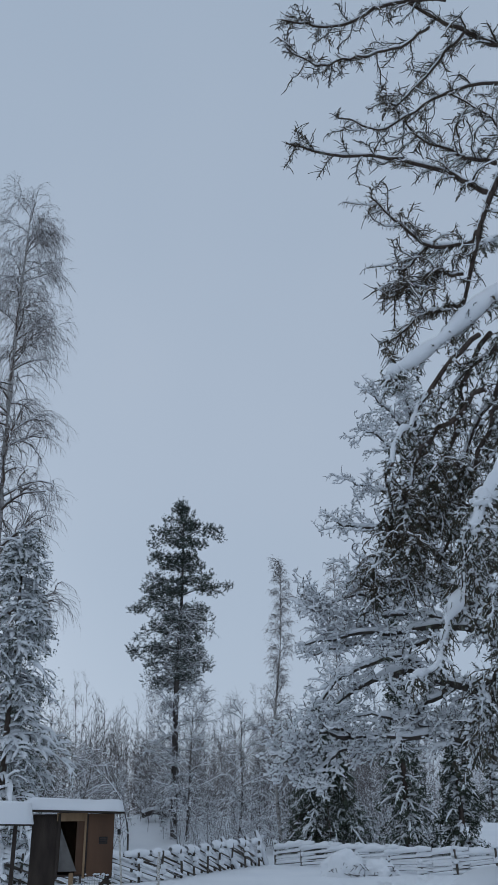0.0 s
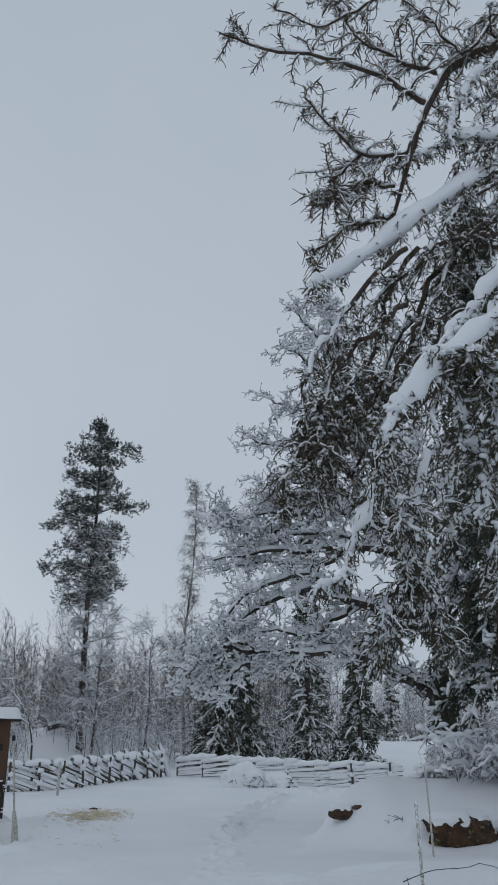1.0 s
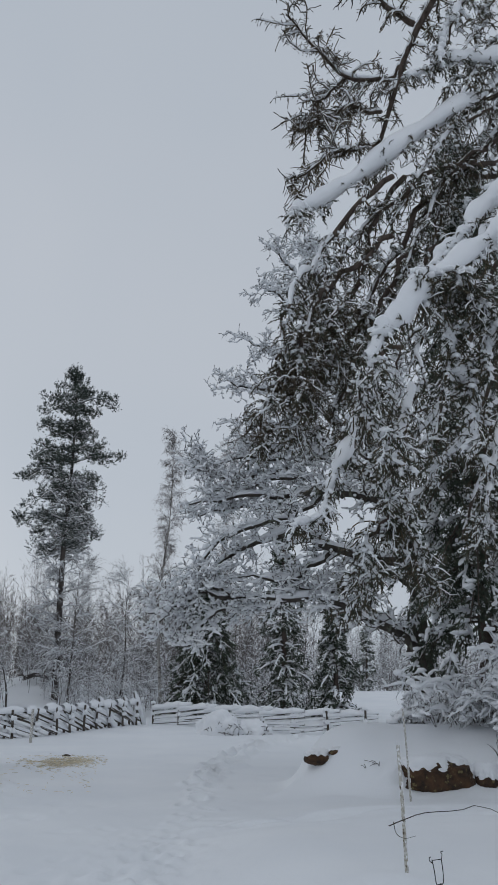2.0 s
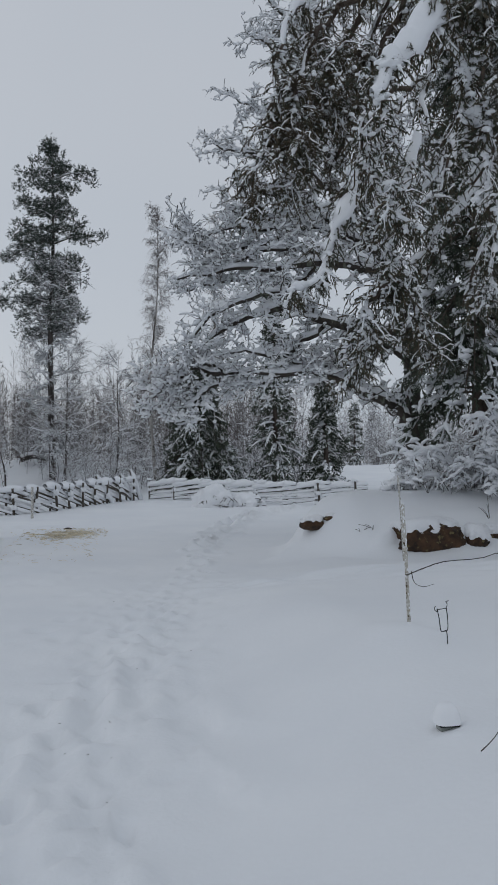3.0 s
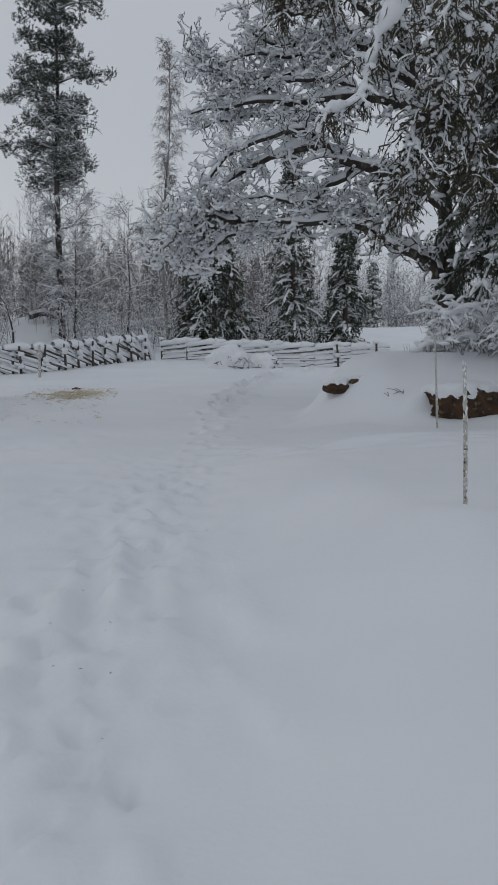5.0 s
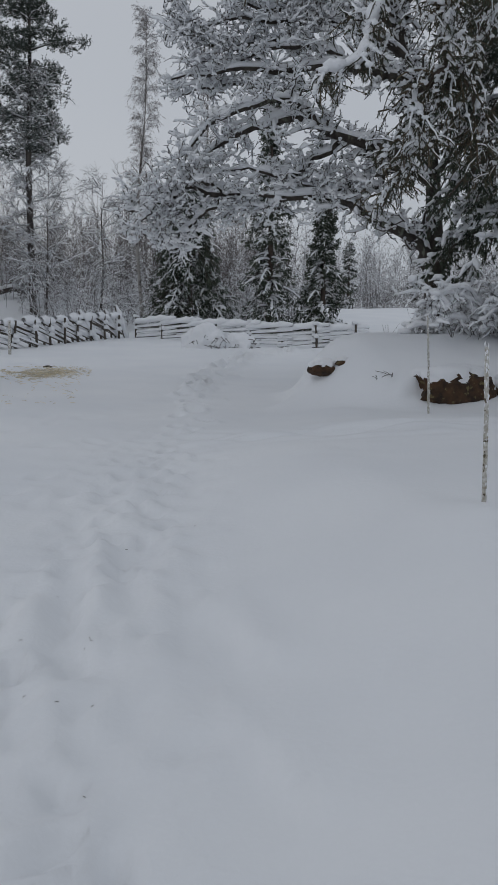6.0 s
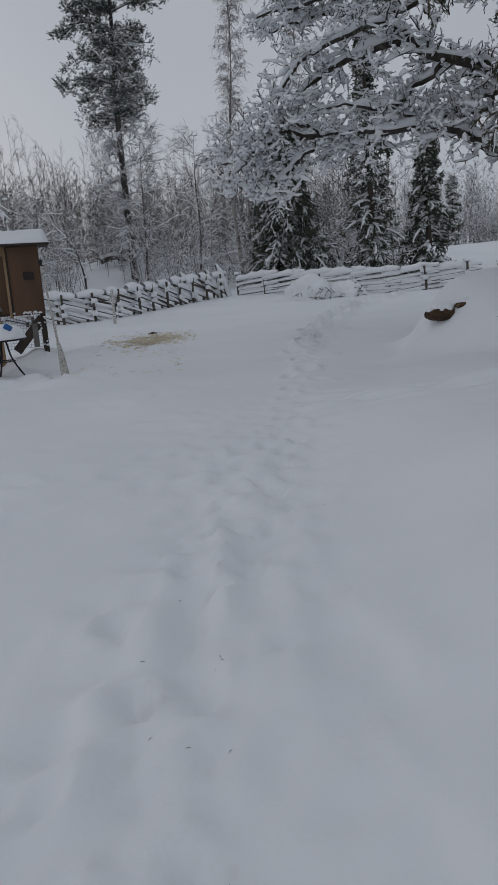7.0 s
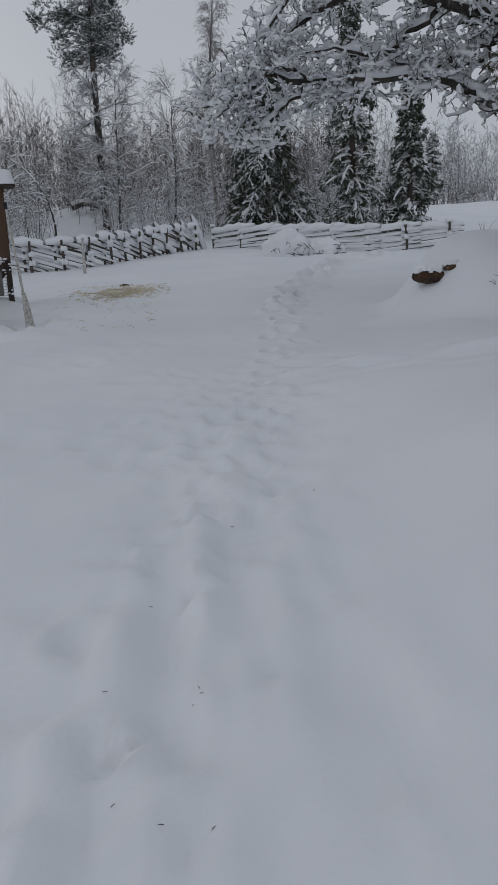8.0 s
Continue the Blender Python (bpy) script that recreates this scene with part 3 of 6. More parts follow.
    # bare branches below and inside the lower crown
    d1, e1 = grow(stem, rs, 90, rng, (0.05, 0.60), (50, 95), (0.7, 2.3), 0.0, 7, 0.15, 0.4, 0.35, 0.16, 0.6)
    d2, e2 = grow(d1, e1, 10, rng, (0.2, 1.0), (30, 70), (0.25, 0.9), 0.2, 5, 0.6, 0.5, 0.5, 0.2)
    tubes(c, d1, np.maximum(e1, 0.016), 4)
    tubes(c, d2, np.maximum(e2, 0.007), 3)
    snow_on(s, d1, e1, 0.045, 0.026, rng, lumps=0.6)
    snow_on(s, d2, e2, 0.05, 0.025, rng, "round", lumps=0.6)
    needles(s, d2, 4, 0.26, 0.008, rng, (30, 75), 0.0)
    needles(c, d2, 6, 0.35, 0.007, rng, (30, 75), 0.0)
    place_part("snow_cover", s.mesh("snow_cover", SNOW), e, "patches of snow on the needle pads", "stuff")
    place_part("limb_mass", c.mesh("limb_mass", PINE_BARK), e, kind="stuff")
    return e


def oak_tree():
    """The spreading oak in front of the fence, every twig loaded with snow."""
    rng = np.random.default_rng(11)
    e = thing("oak_tree", (6.62, 20.3, low(6.62, 20.3)), "spreading leafless oak with snow piled on every limb and twig", "oak tree")
    tp = smooth_line([(6.68, 20.3, -0.2), (6.59, 20.3, 1.43), (6.56, 20.4, 2.34), (6.6, 20.6, 3.14), (6.66, 20.8, 4.06), (6.51, 20.9, 5.09), (6.22, 21.1, 6.06), (5.92, 21.2, 7.03), (5.6, 21.4, 8.0), (5.1, 21.6, 9.6), (4.7, 21.9, 11.4), (4.4, 22.0, 13.3)], 30)[None]
    tr = np.interp(np.arange(30), [0, 3, 6, 12, 29], [0.31, 0.24, 0.20, 0.13, 0.03])[None]
    tp[0, 2:] += np.cumsum(rng.normal(size=(28, 3)), axis=0) * 0.012
    b = Bag()
    tubes(b, tp, tr, 12)
    place_part("trunk", b.mesh("trunk", OAK_BARK), e)
    lines, radii = [], []

    def limb(r, *points):
        p = smooth_line(points, 20)
        wave = np.cumsum(rng.normal(size=p.shape) * 0.035, axis=0)
        p = p + wave - wave[:1] - (wave[-1:] - wave[:1]) * np.linspace(0, 1, 20)[:, None]
        q = np.interp(np.linspace(0, 1, 20), [0, 0.6, 1], [r * 1.15, r * 0.6, max(0.012, r * 0.16)])
        b = Bag()
        tubes(b, p[None], q[None], 9)
        place_part("limb", b.mesh("limb", OAK_BARK), e)
        lines.append(p)
        radii.append(q)

    limb(0.120, (6.39, 20.30, 2.33), (6.17, 20.25, 2.75), (5.54, 20.20, 3.09), (5.00, 20.15, 3.26), (4.36, 20.10, 3.46), (3.23, 20.05, 3.50), (2.19, 20.00, 3.56))
    limb(0.050, (2.19, 20.00, 3.56), (1.60, 19.95, 3.55), (1.17, 19.90, 3.45), (0.74, 19.85, 3.32), (0.48, 19.80, 3.19))
    limb(0.035, (2.30, 20.00, 3.54), (1.97, 19.93, 3.71), (1.78, 19.87, 3.86), (1.48, 19.80, 3.93))
    limb(0.030, (2.14, 20.00, 3.48), (1.86, 19.90, 3.21), (1.58, 19.80, 2.80), (1.28, 19.70, 2.51))
    limb(0.025, (1.38, 19.90, 3.48), (1.06, 19.83, 3.31), (0.84, 19.77, 3.07), (0.65, 19.70, 2.80))
    limb(0.020, (3.45, 20.00, 3.50), (3.02, 20.07, 3.39), (2.59, 20.13, 3.30), (2.27, 20.20, 3.14))
    limb(0.110, (6.51, 20.50, 4.57), (5.55, 20.40, 4.56), (5.01, 20.30, 4.66), (4.24, 20.20, 4.78), (3.67, 20.10, 4.95), (2.89, 20.00, 4.78), (2.07, 19.90, 4.35), (1.53, 19.80, 3.65))
    limb(0.060, (4.04, 20.20, 4.90), (3.65, 20.06, 5.20), (3.08, 19.92, 5.27), (2.27, 19.78, 4.94), (1.57, 19.64, 4.31), (1.30, 19.50, 3.61))
    limb(0.050, (4.61, 20.30, 4.74), (4.20, 20.23, 4.46), (3.85, 20.15, 4.12), (3.01, 20.08, 3.93), (2.19, 20.00, 4.01))
    limb(0.060, (6.49, 20.40, 3.79), (5.95, 20.32, 4.18), (5.06, 20.25, 4.08), (4.26, 20.18, 3.85), (3.46, 20.10, 4.00))
    limb(0.040, (5.56, 20.40, 4.26), (5.24, 20.47, 3.93), (4.46, 20.53, 3.74), (3.44, 20.60, 3.85))
    limb(0.100, (6.46, 20.80, 5.18), (6.03, 20.73, 5.75), (5.25, 20.67, 5.91), (4.43, 20.60, 6.03), (3.46, 20.53, 5.93), (2.51, 20.47, 5.92), (1.26, 20.40, 5.63))
    limb(0.050, (4.91, 20.70, 6.01), (4.43, 20.65, 6.37), (3.52, 20.60, 6.31), (2.63, 20.55, 6.05), (1.75, 20.50, 6.01))
    limb(0.050, (4.45, 20.70, 6.06), (4.12, 20.75, 5.74), (3.11, 20.80, 5.61), (2.22, 20.85, 5.53), (1.45, 20.90, 5.51))
    limb(0.080, (6.19, 21.00, 6.15), (5.53, 20.92, 6.70), (4.35, 20.84, 6.89), (3.32, 20.76, 6.45), (2.20, 20.68, 6.33), (1.43, 20.60, 6.48))
    limb(0.025, (2.21, 20.70, 6.34), (1.87, 20.67, 6.57), (1.60, 20.63, 6.65), (1.49, 20.60, 6.81))
    limb(0.070, (5.90, 21.20, 7.01), (5.34, 21.10, 7.28), (4.15, 21.00, 7.20), (3.00, 20.90, 7.09), (2.27, 20.80, 7.46))
    limb(0.050, (4.78, 21.00, 7.33), (4.14, 20.97, 7.61), (3.57, 20.93, 7.62), (2.89, 20.90, 7.73))
    limb(0.060, (5.16, 21.20, 7.79), (4.44, 21.15, 8.20), (3.58, 21.10, 8.59), (2.72, 21.05, 8.77), (2.15, 21.00, 8.88))
    limb(0.060, (5.10, 21.40, 8.75), (4.36, 21.33, 9.31), (3.48, 21.27, 9.79), (2.71, 21.20, 10.03))
    limb(0.050, (4.87, 21.60, 9.74), (4.28, 21.53, 10.48), (3.53, 21.47, 11.23), (3.01, 21.40, 11.63))
    limb(0.050, (4.64, 21.80, 10.77), (4.20, 21.80, 11.74), (3.75, 21.80, 12.43), (3.44, 21.80, 12.98))
    limb(0.050, (5.17, 21.60, 9.44), (4.87, 21.73, 11.08), (4.62, 21.87, 12.47), (4.31, 22.00, 13.54))
    limb(0.060, (5.23, 21.00, 7.16), (4.37, 20.90, 7.11), (3.51, 20.80, 6.92), (2.54, 20.70, 6.93), (1.27, 20.60, 6.52))
    limb(0.060, (6.60, 20.70, 4.20), (7.20, 21.00, 5.10), (7.90, 21.30, 6.30), (8.40, 21.50, 7.60))
    limb(0.090, (6.00, 21.10, 7.20), (6.50, 21.60, 8.60), (6.90, 22.00, 10.20))
    limb(0.080, (6.50, 20.90, 5.00), (6.60, 22.20, 6.20), (6.30, 23.40, 7.20), (6.10, 24.20, 7.60))
    main, main_r = np.stack(lines + [tp[0, -20:]]), np.stack(radii + [tr[0, -20:]])
    s0, c = Bag(), Bag()
    snow_on(s0, *finer(main, main_r, 60), 0.115, 0.022, rng, upright=0.0, lumps=0.7, wrap=False)
    reach = np.linalg.norm(np.diff(main, axis=1), axis=-1).sum(1)
    p1, r1 = [], []
    for p, r, d in zip(main, main_r, reach):
        q, w = grow(p[None], r[None], int(6.4 * d) + 4, rng, (0.14, 1.0), (35, 80), (0.4, 1.3), 0.35, 10, 0.42, 0.35, 0.0, 0.36, 0.8, (0, 0, 0.35))
        p1.append(q)
        r1.append(w)
    p1, r1 = np.concatenate(p1), np.maximum(np.concatenate(r1), 0.008)
    p2, r2 = grow(p1, np.maximum(r1, 0.012), 7, rng, (0.12, 1.0), (40, 85), (0.14, 0.5), 0.3, 5, 0.6, 0.5, 0.0, 0.36, 0.9, (0, 0, 0.2))
    p3, r3 = grow(p2, np.maximum(r2, 0.008), 1, rng, (0.3, 1.0), (35, 75), (0.07, 0.22), 0.2, 3, 0.7, 0.6, 0.0, 0.3, 0.9)
    tubes(c, p1, np.maximum(r1, 0.011), 5)
    tubes(c, p2, np.maximum(r2, 0.0065), 3)
    tubes(c, p3, np.maximum(r3, 0.0045), 3)
    place_part("crown", c.mesh("crown", TWIG), e, "dense crooked bare twigs", "stuff")
    snow_on(s0, *finer(p1, r1, 18), 0.066, 0.026, rng, upright=0.15, lumps=0.85)
    part_of = rng.random(len(p2)) < 0.55
    snow_on(s0, p2[part_of], r2[part_of], 0.034, 0.015, rng, upright=0.25, lumps=0.5)
    clumps(s0, along(p2, rng.uniform(0.2, 1.0, (len(p2), 2)))[0].reshape(-1, 3), 0.034, rng, 1.5)
    keep = rng.random(len(p3)) < 0.35
    snow_on(s0, p3[keep], r3[keep], 0.026, 0.013, rng, "round", upright=0.25, lumps=0.4)
    clumps(s0, along(main, rng.uniform(0.3, 1.0, (len(main), 10)))[0].reshape(-1, 3) + UP * 0.05, 0.05, rng, 1.7)
    place_part("snow_cover", s0.mesh("snow_cover", SNOW), e, "thick fresh snow along the limbs", "stuff")


def great_spruce():
    """The old spruce whose hanging boughs overhang the drive; its trunk stands beside the drive."""
    rng = np.random.default_rng(21)
    e = thing("old_spruce_tree", (7.4, 14.3, low(7.4, 14.3)), "huge old spruce with lichen-hung boughs bending under snow", "spruce tree")
    tp = smooth_line([(7.4, 14.3, -0.2), (7.35, 14.3, 7), (7.3, 14.4, 15), (7.3, 14.4, 24)], 20)[None]
    tr = np.linspace(0.42, 0.08, 20)[None]
    b = Bag()
    tubes(b, tp, tr, 14)
    place_part("trunk", b.mesh("trunk", SPRUCE_BARK), e)
    lines = {"bare": [], "heavy": [], "snowy": [], "mixed": [], "dark": [], "outer": []}
    radii = {"bare": [], "heavy": [], "snowy": [], "mixed": [], "dark": [], "outer": []}

    def bough(kind, r, *points):
        p = smooth_line(points, 22)
        wave = np.cumsum(rng.normal(size=p.shape) * (0.03 if kind == "bare" else 0.04 if kind == "heavy" else 0.06), axis=0)
        p = p + wave - wave[:1] - (wave[-1:] - wave[:1]) * np.linspace(0, 1, 22)[:, None]
        q = np.linspace(r, max(0.012, r * 0.28), 22)
        b = Bag()
        tubes(b, p[None], q[None], 8)
        place_part("limb", b.mesh("limb", SPRUCE_BARK), e)
        lines[kind].append(p)
        radii[kind].append(q)

    # the dead upper limbs
    bough("bare", 0.120, (7.35, 14.30, 15.86), (7.62, 14.40, 15.77), (6.63, 14.41, 15.32), (5.98, 14.43, 14.90), (5.42, 14.44, 14.44), (5.03, 14.46, 13.59), (4.80, 14.47, 12.97), (4.47, 14.49, 12.11), (4.23, 14.50, 11.09))
    bough("bare", 0.060, (5.02, 14.50, 13.87), (4.60, 14.50, 14.06), (3.87, 14.50, 14.48), (2.84, 14.50, 14.77), (1.58, 14.50, 14.85), (0.87, 14.50, 15.21))
    bough("bare", 0.050, (5.30, 14.50, 14.62), (4.82, 14.53, 14.74), (4.37, 14.55, 15.00), (3.80, 14.58, 15.40), (3.36, 14.60, 16.19))
    bough("bare", 0.050, (4.81, 14.50, 12.93), (4.35, 14.48, 12.63), (3.68, 14.45, 12.64), (3.13, 14.42, 13.13), (2.55, 14.40, 13.70))
    bough("bare", 0.050, (4.75, 14.60, 19.58), (3.56, 14.63, 19.53), (2.73, 14.65, 18.92), (1.68, 14.68, 18.81), (0.87, 14.70, 19.07))
    bough("bare", 0.100, (7.35, 14.30, 17.70), (6.69, 14.50, 17.49), (5.79, 14.58, 18.13), (5.06, 14.65, 18.63), (4.48, 14.73, 19.21), (3.62, 14.80, 20.02))
    bough("bare", 0.040, (5.04, 14.60, 18.49), (4.58, 14.55, 17.87), (3.84, 14.50, 16.84), (3.28, 14.45, 16.22), (2.93, 14.40, 16.50))
    bough("bare", 0.050, (7.35, 14.30, 17.14), (6.15, 14.30, 16.78), (5.54, 14.30, 16.62), (4.51, 14.30, 16.47), (3.72, 14.30, 15.91), (2.97, 14.30, 15.49), (2.01, 14.30, 15.69))
    bough("bare", 0.035, (4.25, 14.50, 18.59), (3.41, 14.45, 17.95), (2.36, 14.40, 17.54), (1.60, 14.35, 17.37), (0.93, 14.30, 17.76))
    bough("bare", 0.035, (4.32, 14.50, 11.85), (3.85, 14.40, 11.77), (3.39, 14.30, 11.45), (2.88, 14.20, 11.28))
    bough("bare", 0.035, (4.20, 14.50, 11.15), (3.71, 14.40, 10.87), (3.25, 14.30, 10.53), (2.51, 14.20, 9.95))
    bough("bare", 0.030, (3.80, 14.50, 12.63), (3.33, 14.47, 12.13), (2.99, 14.43, 11.64), (2.76, 14.40, 11.29))
    bough("bare", 0.040, (7.35, 14.30, 16.28), (6.62, 14.20, 16.06), (5.89, 14.15, 14.93), (5.43, 14.10, 15.26), (4.97, 14.05, 15.62), (4.39, 14.00, 16.06))
    # boughs under a heavy load
    bough("heavy", 0.075, (7.35, 14.30, 13.27), (7.19, 14.05, 13.18), (5.91, 13.93, 11.95), (4.62, 13.82, 10.91), (3.62, 13.70, 10.09), (2.78, 13.58, 9.41), (2.48, 13.47, 9.12), (2.34, 13.35, 8.72))
    bough("heavy", 0.050, (7.35, 14.30, 13.10), (6.83, 13.80, 12.88), (6.15, 13.76, 12.62), (5.44, 13.73, 12.41), (4.93, 13.69, 12.16), (4.48, 13.65, 12.00))
    bough("heavy", 0.050, (7.35, 14.30, 15.07), (6.94, 13.85, 14.89), (6.27, 13.75, 14.32), (5.73, 13.65, 13.64), (5.29, 13.55, 12.87), (5.09, 13.45, 12.14))
    bough("heavy", 0.060, (7.35, 14.30, 8.48), (4.77, 9.95, 6.96), (4.10, 9.80, 6.46), (3.58, 9.65, 6.01), (3.18, 9.50, 5.71), (2.92, 9.35, 5.38), (2.67, 9.20, 5.12), (2.41, 9.05, 4.85))
    bough("heavy", 0.040, (3.82, 9.75, 5.90), (3.58, 9.65, 5.99), (3.35, 9.55, 6.04), (3.02, 9.45, 6.00))
    bough("heavy", 0.040, (3.30, 9.65, 5.84), (3.66, 9.70, 5.90), (3.86, 9.75, 5.73), (3.93, 9.80, 5.43), (3.96, 9.85, 5.03))
    bough("heavy", 0.035, (3.46, 9.95, 5.75), (3.62, 10.00, 5.42), (3.78, 10.05, 5.16), (3.85, 10.10, 4.82), (3.84, 10.15, 4.14))
    bough("heavy", 0.045, (3.50, 11.85, 5.76), (3.11, 11.79, 5.24), (2.88, 11.73, 4.92), (2.70, 11.67, 4.54), (2.48, 11.61, 4.02), (2.07, 11.55, 3.60))
    bough("heavy", 0.035, (3.81, 11.85, 5.60), (3.52, 11.80, 4.88), (3.38, 11.75, 4.51), (3.35, 11.70, 4.19), (3.37, 11.65, 3.87))
    bough("heavy", 0.050, (7.35, 14.30, 9.58), (5.36, 10.95, 8.41), (4.61, 10.80, 7.91), (4.10, 10.65, 7.28), (3.70, 10.50, 6.78), (3.36, 10.35, 6.22))
    bough("heavy", 0.050, (7.35, 14.30, 9.00), (5.20, 10.75, 7.75), (4.64, 10.62, 7.38), (4.15, 10.48, 6.79), (3.81, 10.35, 6.32))
    # snowy and half-snowy hanging boughs
    bough("snowy", 0.050, (4.21, 13.65, 9.96), (3.43, 13.49, 8.94), (2.89, 13.33, 8.09), (2.57, 13.17, 7.50), (2.37, 13.01, 6.85), (2.27, 12.85, 6.23))
    bough("snowy", 0.030, (3.34, 10.75, 5.68), (3.11, 10.71, 5.39), (3.01, 10.67, 5.15), (3.10, 10.63, 4.81), (3.26, 10.59, 4.45), (3.28, 10.55, 4.09))
    bough("snowy", 0.030, (3.43, 11.85, 4.00), (3.25, 11.92, 3.56), (3.10, 12.00, 3.27), (2.99, 12.08, 2.91), (2.91, 12.15, 2.51))
    bough("snowy", 0.050, (7.35, 14.30, 8.17), (5.97, 13.00, 7.60), (5.32, 12.90, 6.94), (4.86, 12.80, 6.32), (4.42, 12.70, 5.63), (4.09, 12.60, 4.99))
    bough("snowy", 0.050, (7.35, 14.30, 7.05), (6.41, 13.80, 6.73), (5.62, 13.70, 5.98), (4.97, 13.60, 5.36), (4.43, 13.50, 4.69), (4.10, 13.40, 4.05))
    bough("snowy", 0.050, (7.35, 14.30, 7.56), (6.58, 13.40, 7.20), (5.85, 13.30, 6.15), (5.45, 13.20, 5.18), (5.19, 13.10, 4.28), (4.97, 13.00, 3.59))
    bough("mixed", 0.050, (7.35, 14.30, 12.36), (7.10, 14.05, 12.25), (6.11, 13.95, 11.60), (5.37, 13.85, 10.87), (4.66, 13.75, 10.05), (4.17, 13.65, 9.07))
    bough("mixed", 0.050, (7.35, 14.30, 11.54), (6.92, 13.85, 11.35), (5.95, 13.75, 10.61), (5.23, 13.65, 9.92), (4.63, 13.55, 9.05), (4.25, 13.45, 8.12))
    bough("mixed", 0.050, (7.35, 14.30, 12.46), (6.40, 14.00, 12.16), (5.60, 14.01, 11.73), (4.92, 14.02, 11.32), (4.25, 14.04, 10.67), (3.91, 14.05, 10.07))
    bough("mixed", 0.030, (3.43, 11.85, 3.96), (3.64, 11.95, 3.72), (3.86, 12.05, 3.40), (3.98, 12.15, 3.08))
    bough("mixed", 0.050, (7.35, 14.30, 9.38), (6.19, 14.20, 9.03), (5.50, 14.10, 7.42), (4.89, 14.00, 6.34), (4.42, 13.90, 5.52), (4.16, 13.80, 4.74))
    bough("mixed", 0.050, (7.35, 14.30, 8.37), (7.04, 14.40, 8.27), (6.24, 14.30, 6.90), (5.69, 14.20, 5.64), (5.37, 14.10, 4.65), (5.18, 14.00, 3.91))
    bough("mixed", 0.050, (7.35, 14.30, 9.43), (4.94, 13.65, 8.68), (4.53, 13.55, 7.36), (4.34, 13.45, 6.33), (4.08, 13.35, 5.54), (3.93, 13.25, 4.88))
    bough("mixed", 0.050, (7.35, 14.30, 14.99), (7.74, 14.20, 14.87), (6.59, 14.15, 13.61), (5.79, 14.10, 12.44), (5.22, 14.05, 11.54))
    bough("mixed", 0.050, (7.35, 14.30, 13.67), (7.41, 13.80, 13.52), (6.42, 13.82, 12.54), (5.74, 13.83, 11.61), (5.47, 13.85, 10.76))
    # the sheltered inside, dark with lichen
    bough("dark", 0.040, (2.36, 12.85, 6.60), (2.35, 12.60, 6.10), (2.47, 12.35, 5.67))
    bough("dark", 0.040, (2.37, 13.05, 6.58), (2.17, 12.98, 6.00), (2.04, 12.92, 5.44), (1.97, 12.85, 4.98))
    bough("dark", 0.060, (7.35, 14.30, 10.93), (5.18, 14.05, 10.27), (4.45, 13.93, 9.13), (3.85, 13.81, 7.85), (3.54, 13.69, 6.77), (3.33, 13.57, 5.76), (3.19, 13.45, 5.18))
    bough("dark", 0.050, (4.55, 14.05, 10.23), (3.82, 13.89, 8.96), (3.25, 13.73, 7.78), (2.91, 13.57, 6.90), (2.76, 13.41, 6.07), (2.80, 13.25, 5.29))
    bough("dark", 0.050, (4.16, 13.65, 8.85), (3.41, 13.53, 8.12), (2.89, 13.41, 7.42), (2.62, 13.29, 6.59), (2.53, 13.17, 5.71), (2.41, 13.05, 5.14))
    bough("dark", 0.050, (4.54, 13.65, 8.66), (4.06, 13.55, 7.64), (3.81, 13.45, 6.89), (3.65, 13.35, 6.08), (3.51, 13.25, 5.49))
    bough("dark", 0.040, (3.83, 13.45, 7.29), (3.23, 13.32, 7.11), (2.83, 13.18, 6.89), (2.57, 13.05, 6.68))
    bough("dark", 0.040, (3.70, 13.45, 6.50), (3.21, 13.32, 6.57), (2.91, 13.18, 6.37), (2.69, 13.05, 6.04))
    bough("dark", 0.050, (7.35, 14.30, 18.44), (8.51, 15.00, 18.03), (7.13, 14.80, 16.71), (6.36, 14.60, 15.83), (5.73, 14.40, 14.78))
    bough("dark", 0.050, (7.35, 14.30, 16.16), (8.01, 14.40, 15.96), (6.82, 14.20, 14.64), (6.18, 14.00, 13.45), (5.79, 13.80, 12.34))
    bough("dark", 0.050, (7.35, 14.30, 12.30), (7.45, 14.20, 12.26), (6.39, 14.16, 11.40), (5.65, 14.12, 10.47), (5.13, 14.09, 9.36), (4.85, 14.05, 8.44))
    bough("dark", 0.050, (7.35, 14.30, 10.90), (5.74, 13.80, 10.39), (5.05, 13.79, 9.65), (4.48, 13.78, 8.72), (4.18, 13.76, 7.85), (3.99, 13.75, 7.01))
    bough("dark", 0.050, (7.35, 14.30, 10.92), (5.10, 13.80, 10.23), (4.24, 13.81, 9.61), (3.51, 13.82, 8.91), (3.09, 13.84, 8.14), (2.88, 13.85, 7.41))
    # the sides turned away from the drive
    for i in range(20):
        a, z = radians(-60 + 200 * rng.random()), 3.0 + 18.5 * i / 20
        d = (5.2 - 0.19 * z) * rng.uniform(0.8, 1.15)
        c, s = math.cos(a) * d, math.sin(a) * d
        bough("outer", 0.06, (7.35, 14.3, z + 0.6), (7.35 + c * 0.5, 14.3 + s * 0.5, z - 0.2), (7.35 + c * 0.85, 14.3 + s * 0.85, z - 1.1), (7.35 + c, 14.3 + s, z - 1.9))
    lines = {k: np.stack(v) for k, v in lines.items()}
    radii = {k: np.stack(v) for k, v in radii.items()}
    c, s, nd = Bag(), Bag(), Bag()
    # dead limbs: a few crooked branches, many thin hanging spurs, a strip of snow on top
    p, r = lines["bare"], radii["bare"]
